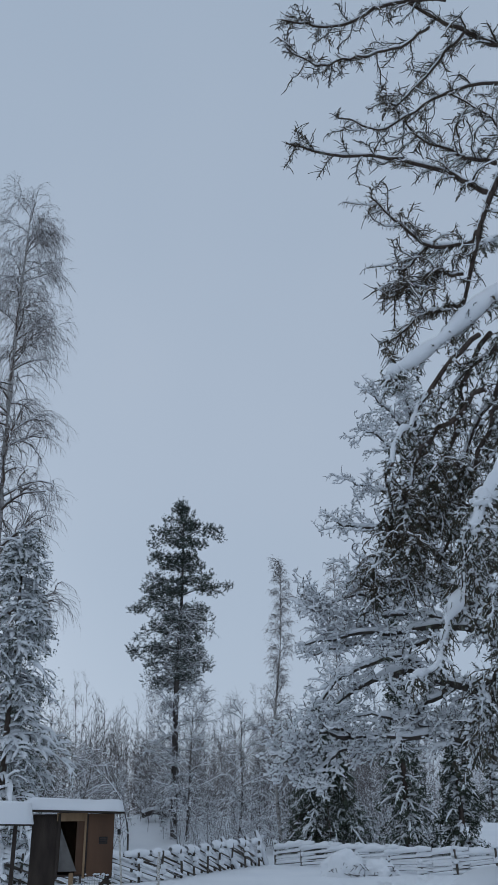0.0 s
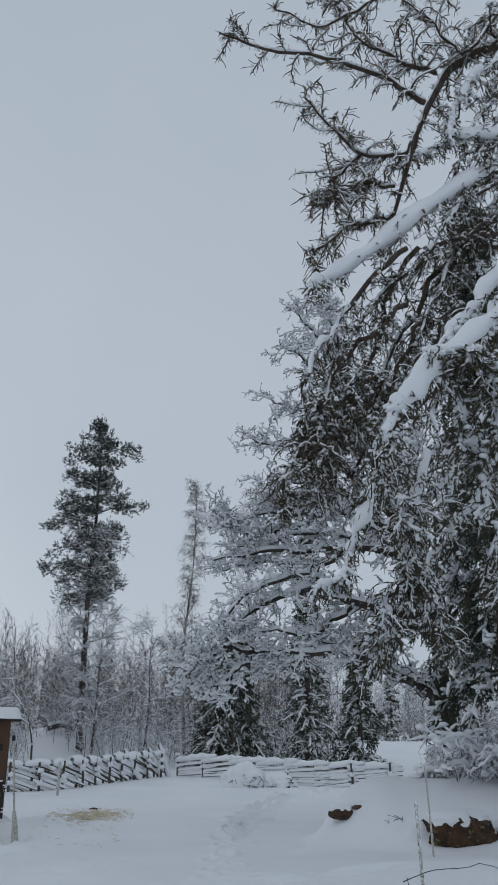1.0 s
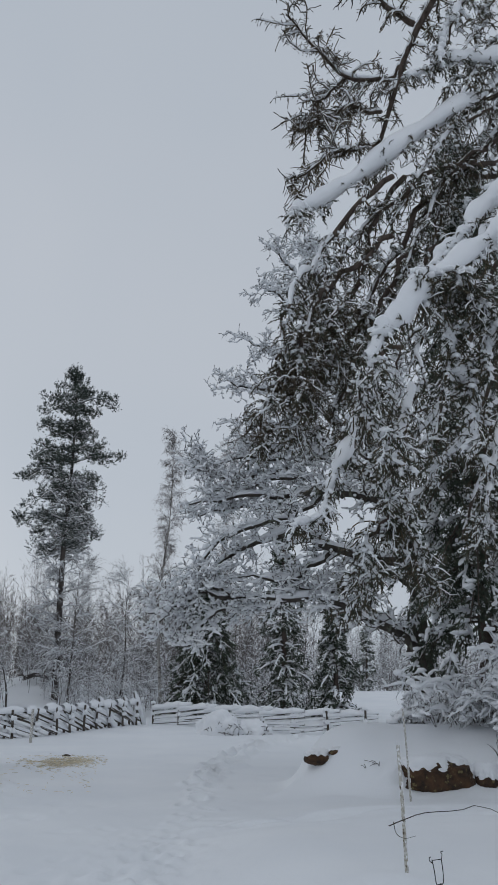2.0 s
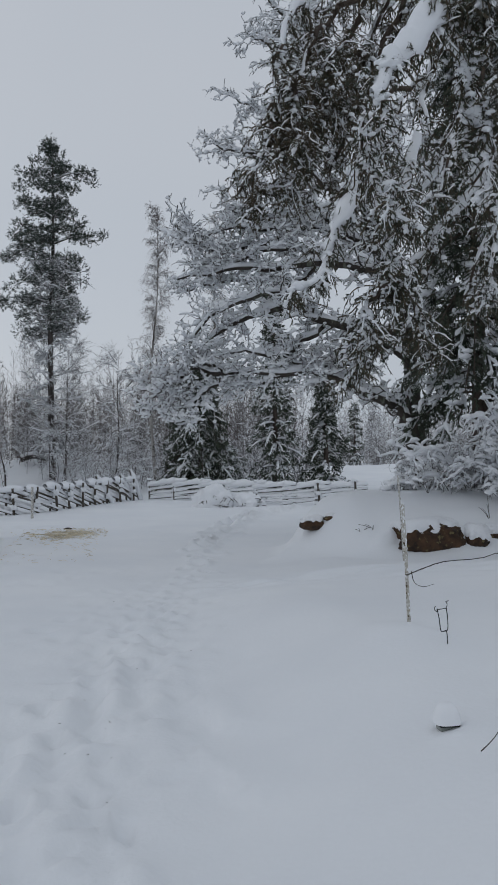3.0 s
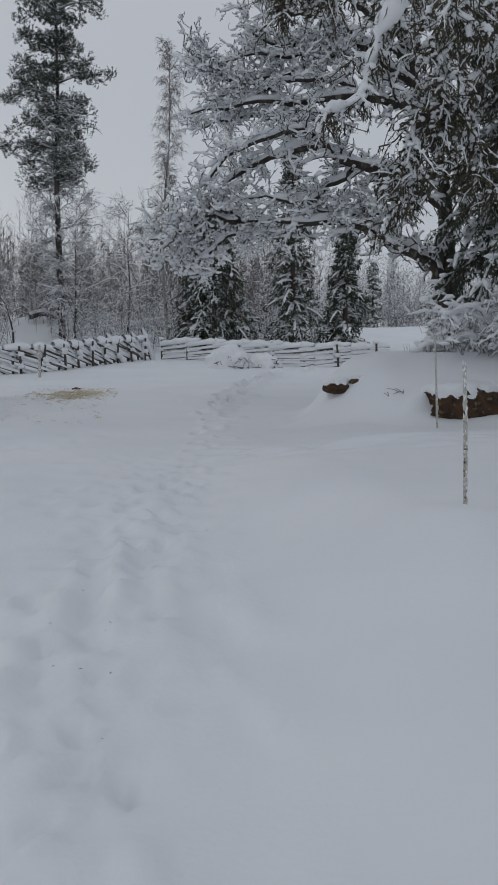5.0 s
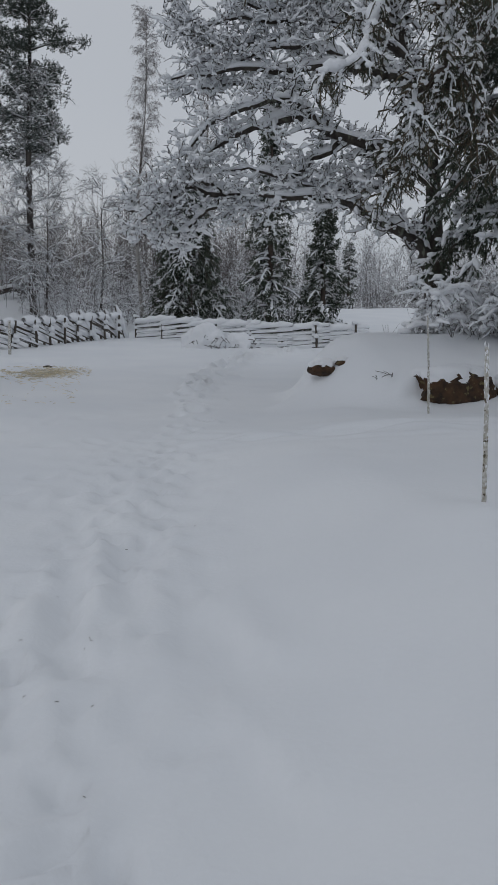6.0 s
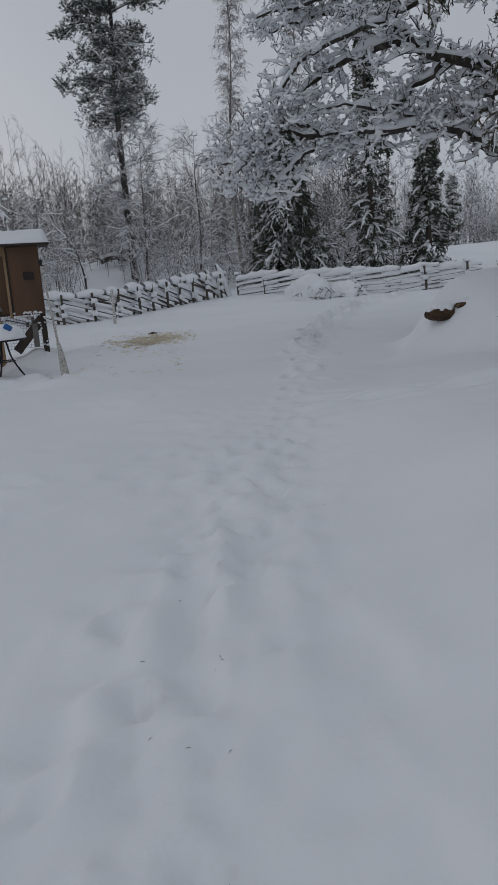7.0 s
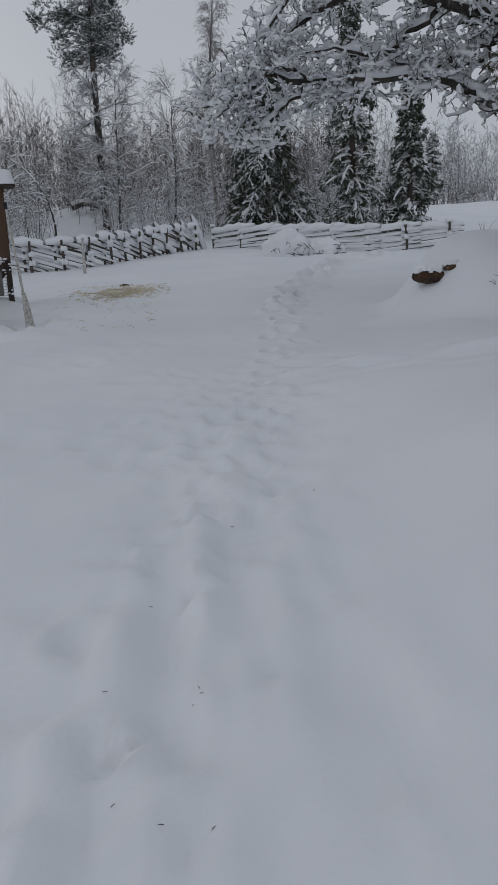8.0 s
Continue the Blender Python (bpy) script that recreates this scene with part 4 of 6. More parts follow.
    q1, w1 = grow(p, r, 20, rng, (0.10, 1.0), (35, 80), (0.3, 1.15), 0.35, 8, 0.42, 0.45, 0.7, 0.3, 0.8)
    q2, w2 = grow(q1, np.maximum(w1, 0.009), 7, rng, (0.15, 1.0), (35, 80), (0.12, 0.42), 0.3, 5, 0.6, 0.4, 0.3, 0.25)
    q3, w3 = grow(p, r, 210, rng, (0.06, 1.0), (50, 95), (0.05, 0.22), 0.1, 3, 0.16, 0.4, 0.7, 0.2, 1.0, (0, 0, -0.6))
    q4, w4 = grow(q1, np.maximum(w1, 0.009), 26, rng, (0.05, 1.0), (50, 95), (0.04, 0.17), 0.1, 3, 0.4, 0.4, 0.7, 0.2, 1.0, (0, 0, -0.6))
    tubes(c, q1, np.maximum(w1, 0.013), 5)
    tubes(c, q2, np.maximum(w2, 0.008), 3)
    tubes(c, q3, np.maximum(w3, 0.006), 3)
    tubes(c, q4, np.maximum(w4, 0.0055), 3)
    snow_on(s, *finer(p, r, 60), 0.06, 0.012, rng, upright=0.0, lumps=0.7, wrap=False)
    snow_on(s, q1, w1, 0.045, 0.018, rng, upright=0.0)
    snow_on(s, q2[::2], w2[::2], 0.022, 0.011, rng, "round", upright=0.0)

    def clothe(kind, sides, length, fall, side_snow, twig_snow, share, hair, each=6):
        """Side branches, twigs and needles of the boughs of one kind, with their snow."""
        p, r = lines[kind], radii[kind]
        a1, b1 = grow(p, r, sides, rng, (0.08, 1.0), (35, 90), length, 0.3, 8, 0.4, 0.35, fall, 0.3, 0.8, (0, 0, -0.5))
        b1 = np.maximum(b1, 0.008)
        a2, b2 = grow(a1, b1, each, rng, (0.08, 1.0), (35, 80), (0.1, 0.34), 0.25, 4, 0.6, 0.5, 1.1, 0.36, 0.9, (0, 0, -0.4))
        tubes(c, a1, b1, 4)
        tubes(c, a2, np.maximum(b2, 0.005), 3)
        needles(c, a2, hair, 0.058, 0.004, rng, (30, 80), 0.3)
        needles(nd, a2, 14, 0.042, 0.0065, rng, (30, 70), 0.7)
        some = rng.random(len(a1)) < 0.4
        snow_on(s, a1[some], b1[some], side_snow, side_snow * 0.5, rng, upright=0.2, steep=1.2, lumps=0.8)
        clumps(s, along(a1, rng.uniform(0.05, 0.9, (len(a1), 3)))[0].reshape(-1, 3), 0.012 + side_snow * 0.8, rng, 1.6)
        pick = rng.random(len(a2)) < share * 0.55
        snow_on(s, a2[pick], b2[pick], twig_snow, twig_snow * 0.5, rng, "round", upright=0.25, lumps=0.4)
        return a1

    for p, r in zip(lines["heavy"], radii["heavy"]):
        load = r[0]
        snow_on(s, *finer(p[None], r[None], 60), 0.05 + 2.1 * load, 0.025 + 1.3 * load, rng, upright=0.65, lumps=0.7)
        clumps(s, along(p[None], rng.uniform(0.15, 0.97, (1, 34)))[0].reshape(-1, 3), 0.03 + 0.7 * load, rng, 1.5)
    a1 = clothe("heavy", 36, (0.15, 0.55), 2.0, 0.028, 0.018, 0.5, 8)
    clumps(s, along(a1, rng.uniform(0.05, 0.6, (len(a1), 2)))[0].reshape(-1, 3), 0.03, rng, 1.6)
    snow_on(s, *finer(lines["snowy"][:, 6:], radii["snowy"][:, 6:], 40), 0.07, 0.038, rng, upright=0.35, lumps=0.95)
    a1 = clothe("snowy", 40, (0.2, 0.75), 2.0, 0.020, 0.014, 0.5, 8)
    clumps(s, along(a1, rng.uniform(0.05, 0.6, (len(a1), 1)))[0].reshape(-1, 3), 0.028, rng, 1.6)
    snow_on(s, *finer(lines["mixed"][:, 9:], radii["mixed"][:, 9:], 36), 0.055, 0.026, rng, upright=0.12, lumps=0.95)
    clothe("mixed", 44, (0.2, 0.85), 2.0, 0.014, 0.013, 0.4, 8)
    snow_on(s, lines["outer"], radii["outer"], 0.08, 0.05, rng, upright=0.25, lumps=0.85)
    clothe("outer", 16, (0.3, 1.1), 1.4, 0.05, 0.03, 0.4, 4, 4)
    snow_on(s, *finer(lines["dark"][:, 8:], radii["dark"][:, 8:], 36), 0.04, 0.02, rng, upright=0.05, lumps=0.95)
    clothe("dark", 34, (0.2, 0.8), 1.6, 0.022, 0.018, 0.25, 8)
    h1, v1 = grow(lines["dark"], radii["dark"] * 0 + 0.008, 44, rng, (0.1, 1.0), (60, 110), (0.12, 0.75), 0.2, 5, 0.8, 0.5, 2.2, 0.4)
    h2, v2 = grow(h1, v1, 7, rng, (0.1, 1.0), (30, 90), (0.06, 0.22), 0.2, 3, 0.6, 0.5, 0.6, 0.45)
    tubes(c, h1, v1, 3)
    tubes(c, h2, np.maximum(v2, 0.004), 3)
    needles(c, h2, 6, 0.055, 0.004, rng, (30, 80), 0.25)
    snow_on(s, h1[::2], v1[::2], 0.02, 0.014, rng, "round", upright=0.15)
    place_part("twig_mass", c.mesh("twig_mass", LICHEN_TWIG), e, "thin drooping twigs grown with lichen", "stuff")
    place_part("foliage", nd.mesh("foliage", NEEDLE), e, "sparse dark green needles", "stuff")
    place_part("snow_cover", s.mesh("snow_cover", SNOW), e, "heavy rounded snow on the boughs", "stuff")


def snowy_shrub(name, base, size, label, seed, stems=14, snow=0.05, lean=0.5, category="shrub"):
    """A shrub bent into arches by its load of snow."""
    rng = np.random.default_rng(seed)
    e = thing(name, base, label, category)
    base = np.array(base, dtype=float)
    a = rng.uniform(0, 2 * math.pi, stems)
    d = np.stack([np.cos(a) * lean, np.sin(a) * lean, np.ones(stems)], -1) + rng.normal(size=(stems, 3)) * 0.2
    q = [np.repeat(base[None] - UP * 0.1, stems, 0) + np.stack([np.cos(a), np.sin(a), 0 * a], -1) * size * 0.15]
    d = unit(d)
    ln = size * rng.uniform(0.7, 1.4, stems)[:, None]
    for _ in range(7):
        q.append(q[-1] + d * ln / 7)
        d = unit(d + rng.normal(size=d.shape) * 0.1 - UP * 0.22)
    p0 = np.stack(q, 1)
    r0 = np.repeat(np.linspace(0.016, 0.006, 8)[None], stems, 0) * (0.6 + size * 0.4)
    p1, r1 = grow(p0, r0, 9, rng, (0.15, 1), (30, 75), (size * 0.15, size * 0.38), 0.3, 6, 0.6, 0.5, 0.9, 0.25)
    p2, r2 = grow(p1, r1, 3, rng, (0.2, 1), (30, 75), (size * 0.05, size * 0.16), 0.3, 3, 0.7, 0.6, 0.6, 0.3)
    c, s = Bag(), Bag()
    tubes(c, p0, r0, 5)
    tubes(c, p1, np.maximum(r1, 0.005), 4)
    tubes(c, p2, np.maximum(r2, 0.004), 3)
    snow_on(s, p0, r0, snow * 1.1, snow * 0.8, rng, upright=0.2, lumps=0.7)
    snow_on(s, p1, r1, snow * 0.8, snow * 0.42, rng, upright=0.15, lumps=0.7)
    snow_on(s, p2[::2], r2[::2], snow * 0.5, snow * 0.3, rng, "round", upright=0.1, lumps=0.6)
    clumps(s, p1[::2, 3], snow * 0.6, rng, 1.7)
    clumps(s, p0[:, 3::2].reshape(-1, 3), snow * 1.0, rng, 1.7)
    needles(c, p2, 2, size * 0.12, 0.003, rng)
    place_part("stem_mass", c.mesh("stem_mass", TWIG), e, kind="stuff")
    place_part("snow_cover", s.mesh("snow_cover", SNOW), e, kind="stuff")
    return e


def thicket(name, label, seed, count, x, y, tall, branches, twigs, snow, mat, thin=0.02, fan=(20, 50), category="thicket", reach=(0.18, 0.36), spread=0.12, fall=0.0, stout=0.003, white=0.6, flake=1.0, clear=(0, 0, 0), sway=0.09):
    """A wood of thin bare stems too many to count, as one piece of stuff."""
    rng = np.random.default_rng(seed)
    bx, by = rng.uniform(*x, count), rng.uniform(*y, count)
    by = np.where((bx > clear[0]) & (bx < clear[1]), np.maximum(by, clear[2] + 0.2 * (by - y[0])), by)
    h = rng.uniform(*tall, count) * (0.75 + 0.5 * (bumps(bx, by, 7, seed) + 0.5))
    b0 = np.stack([bx, by, land(bx, by) - 0.2], -1)
    d = unit(np.array([0, 0, 1.0]) + rng.normal(size=(count, 3)) * np.array([spread, spread, 0]))
    q = [b0]
    for _ in range(4):
        q.append(q[-1] + d * (h / 4)[:, None])
        d = unit(d + rng.normal(size=d.shape) * np.array([sway, sway, 0.02]) - UP * fall * 0.25)
    p0 = np.stack(q, 1)
    r0 = (h * stout + thin * 0.5)[:, None] * np.linspace(1, 0.3, 5)[None]
    mean = np.mean(tall)
    p1, r1 = grow(p0, r0, branches, rng, (0.1, 1.0), fan, (reach[0] * mean, reach[1] * mean), 0.55, 3, 0.5, 0.4, fall, 0.1 if fall < 0 else 0.2)
    c, s = Bag(), Bag()
    tubes(c, p0, r0, 4)
    tubes(c, p1, np.maximum(r1, thin * 0.4), 3)
    needles(c, p1, twigs, reach[1] * 0.25 * mean, thin * 0.34, rng, (20, 65), fall * 0.4)
    ob = new(name, c.mesh(name, mat))
    tagged(ob, label, category, kind="stuff")
    snow_on(s, p0, r0 * 0.6, snow * 0.5, snow * 0.4, rng, True, upright=0.1)
    k1 = rng.random(len(p1)) < white
    snow_on(s, p1[k1], r1[k1], snow, snow * 0.8, rng, True, upright=0.15)
    needles(s, p1, int(twigs * white * flake), reach[1] * 0.2 * mean, snow * 0.42, rng, (25, 75), fall * 0.4)
    place_part("snow_cover", s.mesh("snow_cover", SNOW), ob, "snow on the thin branches", "stuff")


great_spruce()
oak_tree()
pine_tree("pine_tree", (-4.0, 50.4, low(-4.0, 50.4)), 18.6, "tall dark pine with snow-dusted needle clumps behind the fence", 31)
bare_tree("birch_tree", (1.5, 44.5, low(1.5, 44.5)), (1.7, 44.5, 14.2), "slender frosted birch with hanging twigs behind the fence", 41, 0.10, 46, (1.1, 2.0), 8, 6, rise=(18, 40), snow=0.006, low_from=0.3, fine_len=(0.12, 0.4), fine_fall=1.0, narrow=0.88)
bare_tree("birch_tree", (4.5, 47.0, low(4.0, 47.0)), (4.8, 47.0, 14.8), "frosted birch rising behind the snow-laden oak", 42, 0.10, 36, (1.1, 2.0), 8, 5, rise=(18, 40), snow=0.007, low_from=0.3, fine_len=(0.12, 0.4), fine_fall=1.0, narrow=0.88)
bare_tree("birch_tree", (-10.5, 34.0, low(-10.5, 34.0)), (-10.3, 34.0, 28.8), "tall weeping birch white with frost behind the hut", 43, 0.26, 80, (2.6, 4.3), 10, 5, 1.3, rise=(35, 70), snow=0.012, fine_len=(0.5, 1.2), low_from=0.2, frost=4)
spruce_tree("snowy_spruce_tree", (-8.35, 31.5, low(-8.35, 31.5)), 12.0, 3.4, "spruce beside the birch bent under thick snow", 51, 120, 10, 6, 0.10, needle=0.09, cover=1.0, droop=1.4, loose=0.4, pad=1.2)
fan_spruce("snowy_spruce_tree", (3.5, 43.0, low(3.5, 43.0)), 7.0, 2.8, "dark bushy spruce with snow pads behind the fence", 52, 100, 0.04, 0.06, 13, 0.12, 10, 0.8, 0.4)
spruce_tree("snowy_spruce_tree", (9.3, 41.5, low(9.3, 41.5)), 6.0, 1.55, "narrow young spruce thickly dusted with snow", 53, 110, 9, 10, 0.06, needle=0.10, cover=0.7, droop=1.5, loose=0.4)
spruce_tree("snowy_spruce_tree", (6.9, 41.3, low(6.9, 41.3)), 11.0, 1.5, "slim spruce with a dark trunk and snowy boughs", 54, 130, 9, 9, 0.05, needle=0.10, cover=0.75, droop=1.3, loose=0.45)
fan_spruce("snowy_spruce_tree", (7.45, 18.9, low(7.45, 18.9)), 14.0, 2.15, "dark dense spruce with broad snow-covered boughs beside the oak", 55, 170, 0.135, 0.068, 14, 0.085, 11, 0.7, 0.45)
for i, (sx, sy, sz) in enumerate(((6.75, 17.3, 1.7), (7.4, 17.0, 1.9), (7.0, 16.3, 1.0), (5.75, 17.5, 0.7), (8.2, 17.6, 1.6), (6.25, 17.2, 1.1), (6.9, 17.0, 1.2), (7.9, 17.6, 1.5))):
    snowy_shrub("snowy_shrub", (sx, sy, low(sx, sy)), sz, "shrub bowed down under snow on the boulder mound", 60 + i, 14, 0.065, 0.45)


def snow_bush(base, size, seed):
    """A bush pressed flat under one rounded lump of snow, with dark twigs showing at its foot."""
    e = thing("snow_covered_bush", base, "low bush buried under a rounded lump of snow", "bush", "bushes by the fence")
    bm = bmesh.new()
    bmesh.ops.create_icosphere(bm, subdivisions=5, radius=1.0)
    for v in bm.verts:
        c = v.co.copy()
        q = 1 + 0.22 * noise.noise(c * 1.6 + Vector((seed, 0, 0))) + 0.12 * noise.noise(c * 3.7 + Vector((0, seed, 0))) + 0.04 * noise.noise(c * 9)
        v.co = Vector(base) + Vector((c.x * size[0] * q, c.y * size[1] * q, max(-0.1, c.z) * size[2] * q))
    part("snow_cover", bm, SNOW, e, "rounded lump of snow", True)
    rng = np.random.default_rng(seed)
    b = Bag()
    n = 26
    x = base[0] + rng.uniform(-0.3, 0.95, n) * size[0]
    y = base[1] - size[1] * rng.uniform(0.75, 1.0, n)
    z = base[2] + rng.uniform(0, 0.45, n) * size[2]
    p0 = np.stack([x, y + 0.25, z], -1)
    p1 = p0 + np.stack([rng.normal(size=n) * 0.12, np.full(n, -0.25), rng.normal(size=n) * 0.08], -1)
    p2 = p1 + np.stack([rng.normal(size=n) * 0.15, rng.normal(size=n) * 0.1, -rng.random(n) * 0.15], -1)
    tubes(b, np.stack([p0, p1, p2], 1), np.full((n, 3), 0.009), 4)
    place_part("twig_mass", b.mesh("twig_mass", TWIG), e, kind="stuff")


for sx, sy, sh, seed in ((-3.3, 49.4, 8.2, 91), (-8.2, 46.5, 5.2, 92), (-0.6, 46.6, 7.4, 93), (-12.5, 48.0, 6.5, 94)):
    bare_tree("snowy_sapling", (sx, sy, low(sx, sy)), (sx + 0.3, sy, sh), "bare sapling with snow along every branch behind the fence", seed, 0.06, 26, (1.3, 2.6), 7, 3, 0.2, (40, 80), 0.016, PINE_BARK, FAR_TWIG, "sapling", 0.08, 0.2, (0.25, 0.6))


def leaning_sapling():
    """A thin bare tree bowed over by its snow behind the hut."""
    rng = np.random.default_rng(61)
    p = smooth_line([(-5.34, 42.00, 1.26), (-5.45, 42.00, 1.92), (-5.69, 42.00, 2.69), (-6.36, 42.00, 3.57), (-7.00, 42.00, 4.07)], 24)[None]
    p[0, 0, 2] = low(*p[0, 0, :2]) - 0.1
    r = np.linspace(0.045, 0.014, 24)[None]
    e = thing("leaning_sapling", tuple(p[0, 0]), "thin bare sapling bowed over behind the fence, lined with snow", "sapling")
    b, c, s = Bag(), Bag(), Bag()
    tubes(b, p, r, 7)
    place_part("trunk", b.mesh("trunk", PINE_BARK), e)
    p1, r1 = grow(p, r, 22, rng, (0.3, 1.0), (25, 70), (0.4, 1.3), 0.2, 6, 0.45, 0.4, 0.4, 0.15)
    tubes(c, p1, np.maximum(r1, 0.007), 3)
    needles(c, p1, 8, 0.4, 0.006, rng, (20, 60), 0.1)
    place_part("crown", c.mesh("crown", FAR_TWIG), e, "thin bare branches", "stuff")
    snow_on(s, p, r, 0.06, 0.02, rng, lumps=0.6)
    snow_on(s, p1, r1, 0.04, 0.02, rng, "round", lumps=0.6)
    place_part("snow_cover", s.mesh("snow_cover", SNOW), e, "line of snow on the stem", "stuff")


def fallen_log(x, y, turn, size):
    z = low(x, y) + 0.12
    c, w = math.cos(turn), math.sin(turn)
    e = thing("fallen_log", (x, y, z), "dark fallen log under a roll of snow in the clearing", "log")
    ends = [(x - c * size, y - w * size, z + 0.1), (x, y, z + 0.28), (x + c * size, y + w * size, z + 0.05)]
    part("log", rod(ends, 0.16, 12, 9, 0.11), PINE_BARK, e, smooth=True)
    b = Bag()
    snow_on(b, smooth_line(ends, 30)[None], np.linspace(0.15, 0.1, 30)[None], 0.16, 0.05, np.random.default_rng(7), wrap=False)
    place_part("snow_cover", b.mesh("snow_cover", SNOW), e)


leaning_sapling()
fallen_log(-5.3, 52.9, 0.25, 0.7)
snow_bush((3.1, 32.4, low(3.1, 32.4)), (0.78, 0.7, 0.74), 3)
snow_bush((4.35, 32.6, low(4.35, 32.6)), (0.6, 0.6, 0.48), 8)
spruce_tree("snowy_spruce_tree", (17.5, 76, low(17.5, 76)), 5.2, 1.5, "small far spruce at the edge of the open field", 56, 50, 7, 8, 0.09, needle=0.12, cover=0.9)
spruce_tree("snowy_spruce_tree", (20.5, 79, low(20.5, 79)), 5.8, 1.6, "small far spruce at the edge of the open field", 57, 50, 7, 8, 0.09, needle=0.12, cover=0.9)
thicket("shrub_thicket", "dense snow-covered shrubs and saplings behind the fence", 81, 520, (-19, 9.5), (42.0, 55), (1.2, 3.9), 12, 9, 0.024, FAR_TWIG, 0.010, (30, 75), reach=(0.2, 0.42), spread=0.2, fall=0.3, white=0.75, flake=1.2, clear=(-6.2, -4.0, 52.5))
thicket("bare_wood", "tall thin bare trees of a young wood", 82, 64, (-18, 8), (49, 60), (5.4, 8.6), 34, 14, 0.006, FAR_TWIG, 0.008, (18, 42), "wood", (0.08, 0.2), 0.05, -0.5, stout=0.0010, white=0.3, sway=0.03)
thicket("young_wood", "grey-brown young wood of thin saplings", 84, 540, (-26, 10), (56, 72), (3.6, 6.8), 12, 12, 0.012, FAR_TWIG, 0.012, (28, 65), "wood", (0.16, 0.34), 0.12, -0.3, stout=0.0010, white=0.35, flake=0.9, sway=0.05)
thicket("far_wood", "distant snowy mixed wood", 83, 440, (-44, 18), (76, 105), (6.6, 9.8), 10, 13, 0.012, FAR_TWIG, 0.03, (25, 60), "wood", (0.18, 0.34), fall=-0.3, stout=0.0016, white=0.2, sway=0.05)
thicket("far_wood", "distant snowy wood beyond the open field", 85, 500, (12, 52), (80, 112), (4.5, 8.6), 12, 12, 0.03, FAR_TWIG, 0.018, (25, 65), "wood", (0.16, 0.32), stout=0.0010, white=0.6, flake=1.2, sway=0.06)
thicket("shrub_thicket", "low snowy brush along the far edge of the field", 86, 170, (14, 50), (79, 92), (1.6, 3.6), 8, 10, 0.045, FAR_TWIG, 0.035, (30, 70), reach=(0.3, 0.6), spread=0.4, fall=0.4, white=0.5, flake=1.4)

# ---- fence ----


def pole_piece(length, radius, seed, mat):
    """A peeled pole lying along x from 0 to its length, slightly bent and tapered."""
    rng = np.random.default_rng(seed)
    p = smooth_line([(0, 0, 0), (length * 0.5, rng.normal() * 0.02, rng.normal() * 0.02), (length, 0, 0)], 6)[None]
    r = (np.linspace(radius, radius * 0.75, 6) * (1 + rng.normal(size=6) * 0.05))[None]
    b = Bag()
    tubes(b, p, r, 6)
    return b.mesh("pole", mat)


def snow_piece(length, radius, high, wide, seed):
    rng = np.random.default_rng(seed)
    k = 9 if length > 0.9 or length < 0.3 else 26
    p = np.stack([np.linspace(-0.02, length + 0.02, k), np.zeros(k), np.zeros(k)], -1)[None]
    b = Bag()
    snow_on(b, p, np.full((1, k), radius), high, wide, rng, lumps=0.4)
    return b.mesh("snow_strip", SNOW)


def span(name, me, a, b, parent, label=""):
    """Lays a piece made along x from a towards b."""
    a, b = Vector(a), Vector(b)
    ob = new(name, me)
    ob.parent = parent
    ob.matrix_parent_inverse = parent.matrix_world.inverted()
    d = b - a
    flat = Vector((d.x, d.y, 0)).length
    ob.matrix_basis = Matrix.Translation(a) @ Euler((0, -math.atan2(d.z, flat), math.atan2(d.y, d.x))).to_matrix().to_4x4()
    return tagged(ob, label)


